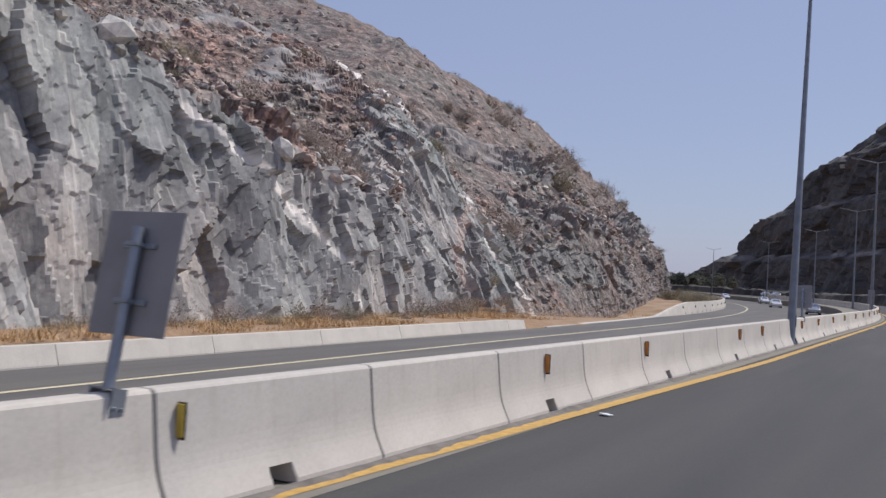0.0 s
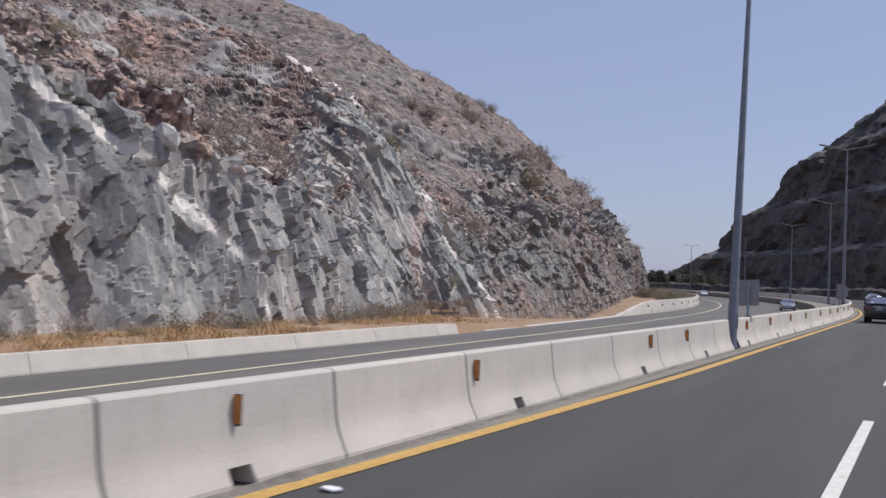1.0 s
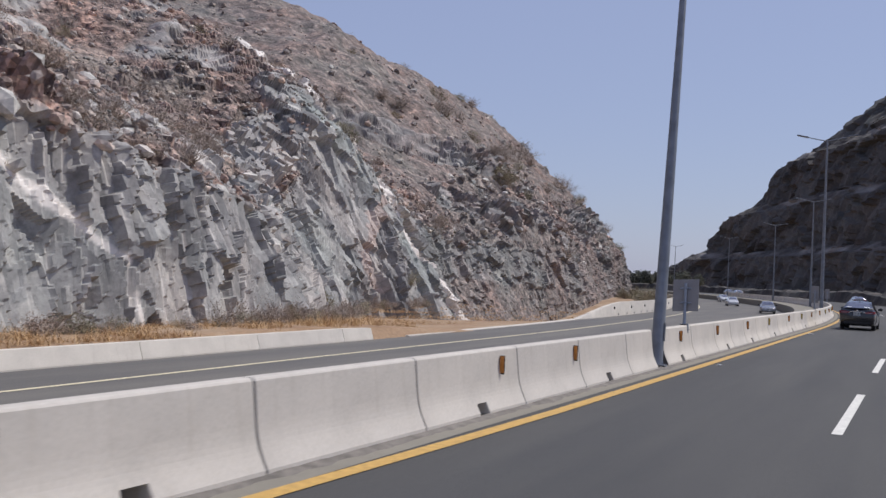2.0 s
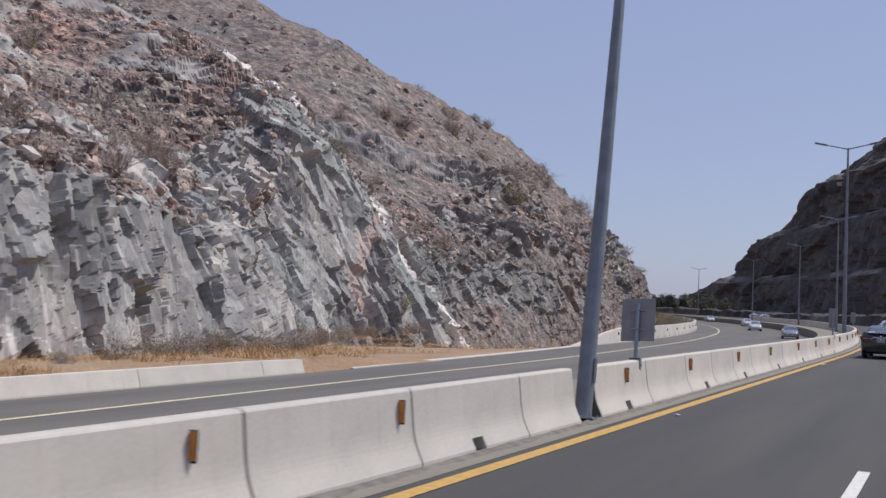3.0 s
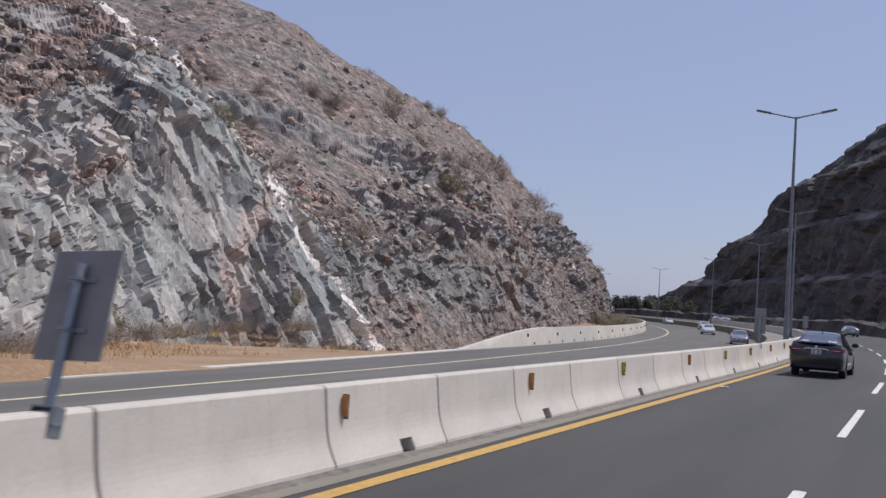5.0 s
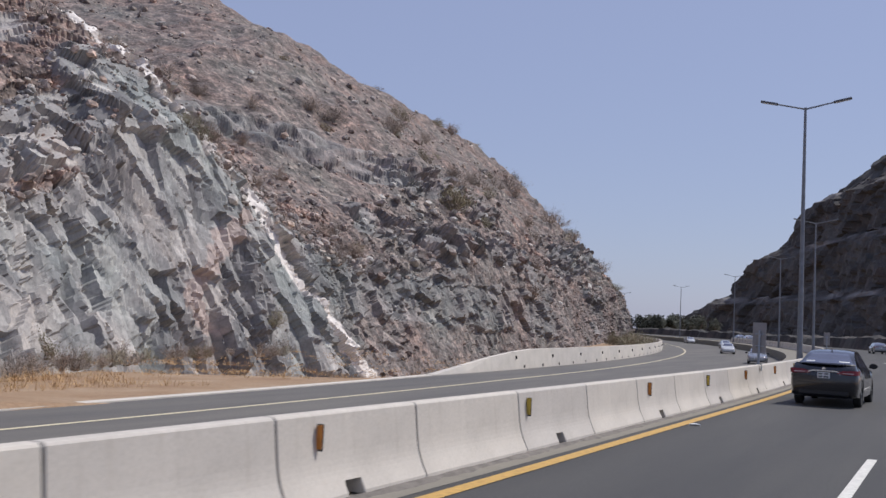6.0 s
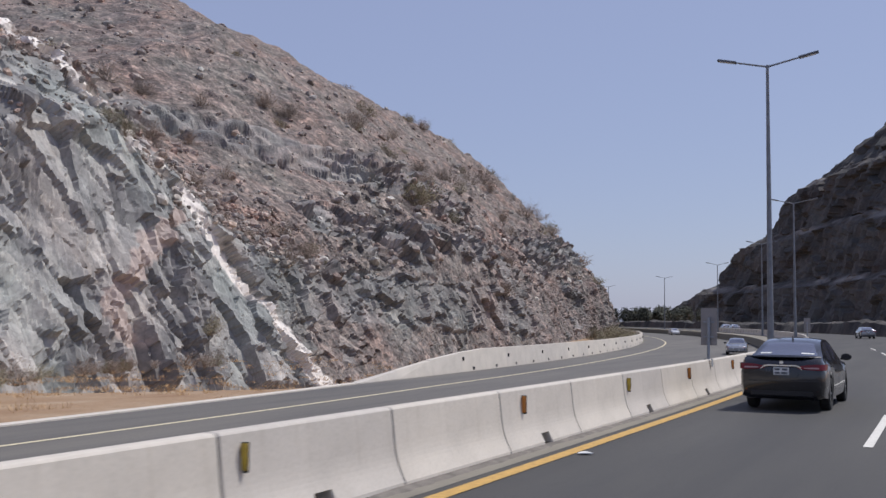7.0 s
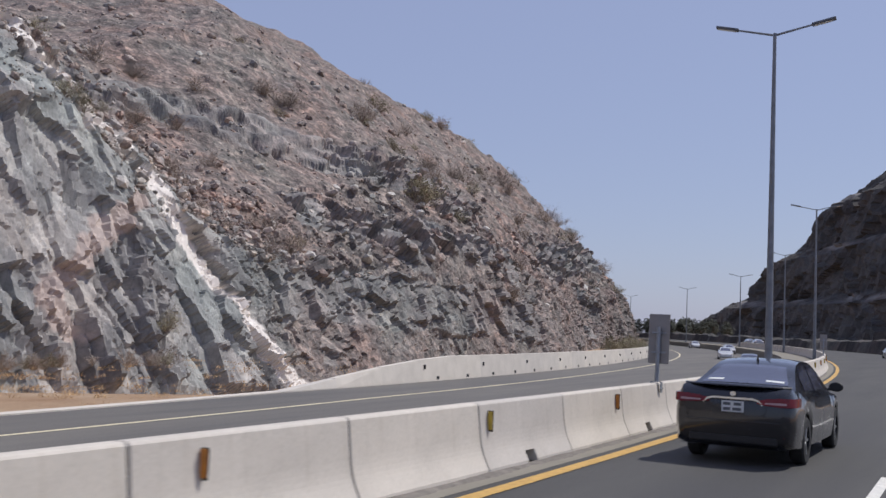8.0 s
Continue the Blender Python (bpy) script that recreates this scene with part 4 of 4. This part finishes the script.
    loft(bm, [[(x, -0.030, z - 0.014), (x, -0.030, z + 0.014), (x, 0.03, z + 0.016), (x, 0.03, z - 0.016)] for x, z in pts])
    part("garnish", bm, MAT_CHROME, thing, "chrome boot garnish")
    bm = bmesh.new()
    bmesh.ops.create_cone(bm, cap_ends=True, segments=20, radius1=0.05, radius2=0.045, depth=0.03, matrix=Matrix.Translation((0, 0.012, 0.985)) @ Matrix.Rotation(math.pi / 2, 4, "X") @ Matrix.Diagonal((1, 0.68, 1, 1)))
    part("badge", bm, MAT_CHROME, thing, "plain oval chrome badge")
    bm = bmesh.new()
    box(bm, -0.165, 0.165, -0.020, 0.02, 0.735, 0.885, 0.006)
    plate = part("number_plate", bm, MAT_NUMBER, thing, "white number plate")
    for x0, x1, z0, z1 in ((-0.14, -0.03, 0.825, 0.865), (0.02, 0.13, 0.825, 0.865), (-0.14, -0.03, 0.755, 0.795), (0.0, 0.13, 0.755, 0.795)):
        bm = bmesh.new()
        box(bm, x0, x1, -0.024, -0.018, z0, z1)
        part("plate_bar", bm, MAT_INK, plate)
    bm = bmesh.new()
    box(bm, -0.66, 0.66, 0.0, 0.09, 0.30, 0.44, 0.03)
    part("diffuser", bm, MAT_TRIM, thing, "black lower bumper")
    bm = bmesh.new()
    box(bm, -0.70, 0.70, -0.012, 0.05, 0.60, 0.625, 0.006)
    part("bumper_crease", bm, paint_mat, thing)
    if detail:
        for x0, x1 in ((-0.50, -0.30), (0.26, 0.50)):
            bm = bmesh.new()
            vs = [bm.verts.new(house_point(y, s, 0.011)) for y, s in ((0.80, x0 * 0.78), (0.80, x1 * 0.78), (0.86, x1 * 0.78), (0.86, x0 * 0.78))]
            bm.faces.new(vs)
            part("paper_label", bm, MAT_LABEL, rear, "white paper label in the window")
        bm = bmesh.new()
        bmesh.ops.create_cone(bm, cap_ends=True, segments=8, radius1=0.028, radius2=0.008, depth=0.10, matrix=pose(0, 1.62, 1.45, 25, 0, 0))
        part("aerial", bm, paint_mat, thing)
    return tagged(thing, label, "car")


dark_car = sedan(paint("dark_grey_paint", (0.013, 0.0135, 0.019)), "dark grey four-door saloon driving in the inner lane")
dark_car.matrix_basis = pose(2.49, 57.15, -0.012, 0, 0, -1.0) @ Matrix.Diagonal((0.94, 1.0, 1.03, 1.0))
white_car = sedan(paint("white_paint_car", (0.62, 0.63, 0.64), 0.0), "white saloon on the opposite carriageway", False)
silver_car = sedan(paint("silver_paint_car", (0.36, 0.37, 0.39), 0.6), "silver saloon far along the carriageway", False)
for car, y, off, z, turn in ((white_car, 262, -5.0, LEFT_Z, 180), (silver_car, 170, 10.8, 0, 0)):
    p = on_road(y, off, z)
    car.matrix_basis = pose(p.x, p.y, z, 0, 0, heading(y) + turn)
for src, y, off, z, turn in ((white_car, 318, -8.6, LEFT_Z, 180), (silver_car, 336, -5.0, LEFT_Z, 180), (white_car, 282, 12.5, -0.012, 0), (white_car, 262, 9.0, -0.012, 0), (silver_car, 352, -8.6, LEFT_Z, 180), (silver_car, 132, -5.6, LEFT_Z, 180), (white_car, 173, -8.4, LEFT_Z, 180), (white_car, 214, -5.4, LEFT_Z, 180)):
    p = on_road(y, off, z)
    copy_thing(src, pose(p.x, p.y, z, 0, 0, heading(y) + turn))


# ---- litter beside the edge line ----
for x, y, s in ((0.86, 1.3, 0.11), (1.14, 26.0, 0.07), (1.08, 48.6, 0.12)):
    bm = bmesh.new()
    n = 7
    a = [bm.verts.new((s * math.cos(2 * math.pi * i / n) * (0.6 + 0.5 * random.random()), s * math.sin(2 * math.pi * i / n) * (0.5 + 0.4 * random.random()), 0.012 + 0.02 * random.random())) for i in range(n)]
    bm.faces.new(a)
    r = bmesh.ops.extrude_face_region(bm, geom=bm.faces[:])
    for v in [g for g in r["geom"] if isinstance(g, bmesh.types.BMVert)]:
        v.co.z -= 0.014
    ob = part("paper_scrap", bm, MAT_LABEL)
    ob.matrix_basis = pose(x, y, -0.006)
    tagged(ob, "crumpled white paper scrap on the asphalt", "litter", "litter")


# ---- plants and stones ----
def leaf_material(name, low, high):
    m, nt, b = nodes_of(name, 0.8)
    g = nt.nodes.new("ShaderNodeNewGeometry")
    o = nt.nodes.new("ShaderNodeObjectInfo")
    c1 = ramp(nt, g.outputs["Random Per Island"], [(0.0, low), (1.0, high)])
    c2 = ramp(nt, o.outputs["Random"], [(0.0, (0.85, 0.9, 0.9)), (1.0, (1.12, 1.05, 0.95))])
    nt.links.new(mix(nt, 1.0, c1, c2, "MULTIPLY"), b.inputs["Base Color"])
    return m


MAT_STRAW = leaf_material("dry_grass", (0.40, 0.25, 0.125), (0.64, 0.45, 0.26))
MAT_TWIG = leaf_material("dry_twigs", (0.23, 0.185, 0.16), (0.37, 0.31, 0.27))
MAT_SAGE = leaf_material("dusty_leaves", (0.20, 0.185, 0.11), (0.34, 0.305, 0.20))
MAT_BROWNLEAF = leaf_material("withered_leaves", (0.29, 0.23, 0.20), (0.46, 0.38, 0.335))
MAT_PINE = leaf_material("dark_leaves", (0.045, 0.052, 0.042), (0.10, 0.108, 0.085))
MAT_STONE = rock_material("loose_stone", 1.0, False)
rng = random.Random(5)


def twig_crown(seed, size, count, leaves):
    """Branch and leaf geometry of one shrub about size metres tall."""
    r = random.Random(seed)
    wood, crown = bmesh.new(), bmesh.new()
    def stick(bm, a, b, w):
        d = (b - a).normalized()
        e = d.orthogonal().normalized() * w
        f = d.cross(e)
        base = [bm.verts.new(a + e * math.cos(k) + f * math.sin(k)) for k in (0, 2.09, 4.19)]
        t = bm.verts.new(b)
        for i in range(3):
            bm.faces.new((base[i], base[(i + 1) % 3], t))
    for i in range(count):
        az, el = r.uniform(0, 6.28), r.uniform(0.22, 1.4)
        d = Vector((math.cos(az) * math.cos(el), math.sin(az) * math.cos(el), math.sin(el)))
        a = Vector((r.uniform(-0.06, 0.06), r.uniform(-0.06, 0.06), -0.1)) * size
        b = a + d * size * r.uniform(0.35, 0.72)
        stick(wood, a, b, 0.013 * size)
        for j in range(9):
            f = r.uniform(0.3, 1.0)
            p = a + (b - a) * f
            q = p + (d + Vector((r.gauss(0, 0.8), r.gauss(0, 0.8), r.gauss(0.15, 0.5)))).normalized() * size * r.uniform(0.14, 0.36)
            stick(wood, p, q, 0.005 * size)
            for k in range(leaves):
                c = p + (q - p) * r.uniform(0.3, 1.15) + Vector((r.gauss(0, 0.05), r.gauss(0, 0.05), r.gauss(0, 0.05))) * size
                s = size * r.uniform(0.014, 0.036)
                u = Vector((r.gauss(0, 1), r.gauss(0, 1), r.gauss(0, 1))).normalized()
                v = u.orthogonal().normalized()
                crown.faces.new([crown.verts.new(c + u * s), crown.verts.new(c + v * s * 0.7), crown.verts.new(c - u * s)])
    return wood, crown


def shrub(seed, size, count, leaves, leaf_mat, label):
    wood, crown = twig_crown(seed, size, count, leaves)
    thing = new("shrub")
    part("stem", wood, MAT_TWIG, thing)
    part("crown", crown, leaf_mat, thing)
    return tagged(thing, label, "shrub", "hillside shrubs")


SHRUBS = [shrub(1, 1.6, 26, 4, MAT_BROWNLEAF, "dry brown twiggy shrub on the stony slope"),
          shrub(2, 1.4, 26, 6, MAT_SAGE, "dusty olive-green shrub on the stony slope"),
          shrub(3, 1.9, 24, 2, MAT_BROWNLEAF, "bare grey-brown bush with thin branches"),
          shrub(4, 1.1, 26, 6, MAT_SAGE, "low dusty green bush among rocks"),
          shrub(5, 1.9, 30, 8, MAT_SAGE, "spreading thorn tree with an olive-green crown"),
          shrub(6, 1.6, 38, 4, MAT_BROWNLEAF, "dense dry pinkish-brown thorn bush")]
used_shrubs = set()


def put(kind, place, scale, spin=None):
    m = Matrix.Translation(place) @ Matrix.Rotation(rng.uniform(0, 6.28) if spin is None else spin, 4, "Z")
    src = SHRUBS[kind]
    if kind not in used_shrubs:
        used_shrubs.add(kind)
        src.matrix_basis = m @ Matrix.Scale(scale, 4)
        return src
    c = copy_thing(src, m)
    c.matrix_basis = m @ Matrix.Scale(scale, 4)
    return c


def hill_at(y, z):
    """The hillside's point nearest to a height at a given y."""
    d = np.abs(HILL[..., 1] - y) + 1.5 * np.abs(HILL[..., 2] - z)
    return Vector(HILL[np.unravel_index(int(np.argmin(d)), d.shape)])


# shrubs that stand out
for kind, y, z, s in ((4, 149, 16.2, 2.9), (5, 52, 8.6, 1.5), (2, 66, 15.8, 1.3), (5, 52.4, 18.4, 1.7), (5, 113, 19.6, 1.8), (1, 90, 14.9, 1.5), (3, 88.5, 15.6, 1.7), (2, 106.8, 12.3, 1.6), (5, 124, 27.7, 2.0),
                      (5, 142, 27.6, 2.2), (0, 164, 5.5, 2.2), (1, 92.7, 0.7, 1.4), (1, 230, 45, 2.2), (1, 263, 45, 2.6), (5, 139.6, 28.6, 2.0), (2, 119, 28, 2.0), (5, 55.3, 9.7, 1.9), (5, 48.9, 9.8, 1.7),
                      (2, 64.5, 15.1, 1.4), (1, 63.5, -1.2, 1.5), (5, 104, 13.2, 1.4), (5, 36.7, 11, 1.6), (5, 175, 10, 1.9), (0, 205, 17, 2.2), (5, 215, 21, 2.4), (5, 190, 26, 2.4), (5, 170, 32, 2.4), (0, 240, 30, 2.6), (1, 250, 47, 2.2)):
    put(kind, hill_at(y, z), s)
ny, nw = HILL.shape[:2]
count = 0
while count < 240:
    i, j = rng.randrange(60, ny - 90), int(100 + (nw - 190) * rng.random() ** 1.2)
    if HILL_SOIL[i, j] < 0.45:
        continue
    p = Vector(HILL[i, j])
    far = max(1.0, (p - Vector((5, 20, 0))).length / 90)
    put(rng.choice((0, 0, 2, 2, 1, 3, 0)), p, rng.uniform(0.6, 1.5) * min(2.4, far))
    count += 1
# green thicket where the cut ends by the carriageway
for i in range(26):
    y = rng.uniform(168, 238)
    p = on_road(y, rng.uniform(-24.5, -18.5), -1.4)
    put(rng.choice((1, 3, 1)), p, rng.uniform(1.6, 2.8))
# along the foot of the cut
for i in range(105):
    y = rng.uniform(-6, 92)
    x = float(np.interp(y, PLAN[:, 0], PLAN[:, 1])) + rng.uniform(0.4, 2.4)
    put(rng.choice((0, 3, 1, 2, 0, 2)), Vector((x, y, -1.25 + 0.6 * max(0.0, min(1.0, (48 - y) / 6)))), rng.uniform(0.5, 1.0))


def dry_grass():
    """Tufts of straw on the verge between the low barrier and the rock."""
    r = random.Random(11)
    vs, fs = [], []
    for i in range(4600):
        y = r.uniform(-14, 100)
        foot = float(np.interp(y, PLAN[:, 0], PLAN[:, 1]))
        edge = verge(y) - 0.9
        x = foot + (edge - foot) * r.random() ** (0.8 if y < 46 else 1.5)
        if y > 46 and noise.noise((x * 0.25, y * 0.12, 0)) < -0.02 - 0.10 * (x > foot + 3):
            continue
        if y > 74 and r.random() < 0.75:
            continue
        patch = noise.noise((x * 0.35, y * 0.22, 5.0)) + 0.5 * noise.noise((x * 1.1, y * 0.8, 9.0))
        if y <= 46 and patch < -0.05:
            continue
        if x < -15.3:
            base = Vector((x, y, (-1.28 if x < -18 else -1.15) + 0.62 * max(0.0, min(1.0, (48 - y) / 6))))
            h = r.uniform(0.08, 0.30) * (1.4 + 1.2 * patch) * (1.0 if y < 60 else 0.6)
            for b in range(14):
                a, lean = r.uniform(0, 6.28), r.uniform(0.2, 1.1) * h
                o = base + Vector((r.gauss(0, 0.16), r.gauss(0, 0.16), 0))
                w = Vector((-math.sin(a), math.cos(a), 0)) * 0.011
                k = len(vs)
                vs += [o - w, o + w, o + Vector((math.cos(a) * lean, math.sin(a) * lean, h * r.uniform(0.6, 1.0)))]
                fs.append((k, k + 1, k + 2))
    ob = mesh_object("grass", vs, fs, MAT_STRAW)
    return tagged(ob, "dry straw-coloured grass on the verge", "grass", kind="stuff")


dry_grass()


def stone_mesh(bm, place, size, r, flat=0.7):
    res = bmesh.ops.create_icosphere(bm, subdivisions=1, radius=1.0)
    sx, sy, sz = size * r.uniform(0.7, 1.4), size * r.uniform(0.7, 1.3), size * r.uniform(0.45, 0.9) * flat / 0.7
    rot = Euler((r.uniform(-0.6, 0.6), r.uniform(-0.6, 0.6), r.uniform(0, 6.28))).to_matrix()
    for v in res["verts"]:
        c = v.co * (1 + r.uniform(-0.42, 0.30))
        m = max(abs(c.x), abs(c.y), abs(c.z))
        c = c * (0.6 + 0.4 / max(m, 0.3))
        v.co = Vector(place) + rot @ Vector((c.x * sx, c.y * sy, c.z * sz))


def scree():
    """Loose angular stones all over the slope."""
    r = random.Random(21)
    proto = []
    for k in range(8):
        bm = bmesh.new()
        stone_mesh(bm, (0, 0, 0), 1.0, r)
        bm.verts.index_update()
        proto.append((np.array([v.co[:] for v in bm.verts]), np.array([[v.index for v in f.verts] for f in bm.faces])))
        bm.free()
    vs, fs, base = [], [], 0
    n = 0
    while n < 36000:
        i, j = (r.randrange(140, 850) if n % 3 else r.randrange(60, ny - 120)), int(90 + (nw - 110 - 90) * r.random() ** 1.2)
        if HILL_SOIL[i, j] < 0.30 and r.random() < 0.7:
            continue
        p = HILL[i, j]
        dist = max(1.0, math.hypot(p[0] - 5, p[1] - 20) / 60)
        s = 0.042 * (1.0 / max(0.04, r.random())) ** 0.6 * min(2.2, dist)
        v, f = proto[r.randrange(8)]
        a = r.uniform(0, 6.28)
        c, t = math.cos(a), math.sin(a)
        w = v * s
        vs.append(np.stack([w[:, 0] * c - w[:, 1] * t, w[:, 0] * t + w[:, 1] * c, w[:, 2]], -1) + p + np.array([0, 0, s * 0.25]))
        fs.append(f + base)
        base += len(v)
        n += 1
    me = bpy.data.meshes.new("scree")
    V, F = np.concatenate(vs), np.concatenate(fs)
    me.from_pydata(V.tolist(), [], F.tolist())
    a = me.attributes.new("soil", "FLOAT", "POINT")
    vals = np.repeat([r.uniform(0.1, 1.0) for _ in vs], [len(v) for v in vs])
    a.data.foreach_set("value", vals.astype(np.float32))
    me.materials.append(MAT_STONE)
    return tagged(new("scree", me), "loose brown and grey stones on the slope", "stones", kind="stuff")


scree()
# larger boulders
for i in range(70):
    r = random.Random(300 + i)
    k, j = r.randrange(130, ny - 260), r.randrange(66, 180)
    p = Vector(HILL[k, j])
    bm = bmesh.new()
    stone_mesh(bm, (0, 0, 0), r.uniform(0.25, 0.6) * max(1.0, p.y / 130), r, 0.8)
    ob = part("boulder", bm, MAT_STONE)
    ob.matrix_basis = Matrix.Translation(p + Vector((0, 0, 0.1)))
    tagged(ob, "angular grey-brown boulder on the slope", "boulder", "boulders")


# ---- distance ----
def tree(seed, height):
    r = random.Random(seed)
    thing = new("tree")
    bm = bmesh.new()
    tube(bm, (0, 0, -0.3), (0, 0, height * 0.6), 0.16, 0.07, 7)
    for k in range(5):
        a = r.uniform(0, 6.28)
        tube(bm, (0, 0, height * r.uniform(0.25, 0.5)), (math.cos(a) * height * 0.25, math.sin(a) * height * 0.25, height * r.uniform(0.55, 0.8)), 0.07, 0.03, 5)
    part("trunk", bm, MAT_TWIG, thing)
    bm = bmesh.new()
    for k in range(900):
        a, e = r.uniform(0, 6.28), r.uniform(-1, 1)
        q = math.sqrt(1 - e * e) * r.uniform(0.4, 1.0)
        lob = 0.72 + 0.2 * math.sin(3 * a + seed) * math.cos(4 * e) + r.uniform(-0.18, 0.25)
        c = Vector((math.cos(a) * q * height * 0.36 * lob, math.sin(a) * q * height * 0.36 * lob, height * (0.62 + 0.36 * e * lob)))
        s = r.uniform(0.12, 0.32)
        u = Vector((r.gauss(0, 1), r.gauss(0, 1), r.gauss(0, 1))).normalized()
        v = u.orthogonal().normalized()
        bm.faces.new([bm.verts.new(c + u * s), bm.verts.new(c + v * s), bm.verts.new(c - u * s), bm.verts.new(c - v * s)])
    part("crown", bm, MAT_PINE, thing)
    return tagged(thing, "dark green tree beyond the bend", "tree", "far trees")


TREES = [tree(k, h) for k, h in ((1, 8.6), (2, 7.2), (3, 9.6))]
for k in range(30):
    p = Vector((-80 - 1.35 * k + rng.uniform(-1.5, 1.5), 420 + rng.uniform(-15, 40), -1.2))
    if k < 3:
        TREES[k].matrix_basis = Matrix.Translation(p)
    else:
        copy_thing(TREES[k % 3], Matrix.Translation(p) @ Matrix.Rotation(rng.uniform(0, 6.28), 4, "Z"))


def far_ridge():
    xs = np.arange(-2600, 1600, 40.0)
    vs, fs = [], []
    for i, x in enumerate(xs):
        h = 26 + 22 * noise.noise((x * 0.002, 0, 0)) + 10 * noise.noise((x * 0.009, 5, 0))
        for y, z in ((2300, -3), (2350, h * 0.6), (2450, h), (2700, -3)):
            vs.append((x, y, z))
        if i:
            for j in range(3):
                k = 4 * i + j
                fs.append((k - 4, k - 3, k + 1, k))
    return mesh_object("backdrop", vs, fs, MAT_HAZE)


# The pale bluish base colour paints distance haze onto the ridge.
MAT_HAZE = simple("haze_painted_rock", (0.33, 0.34, 0.38), 0.95, vary=0.06, scale=0.01)
tagged(far_ridge(), "mountain ridge on the horizon, haze painted into its pale colour", "mountains", kind="structure")
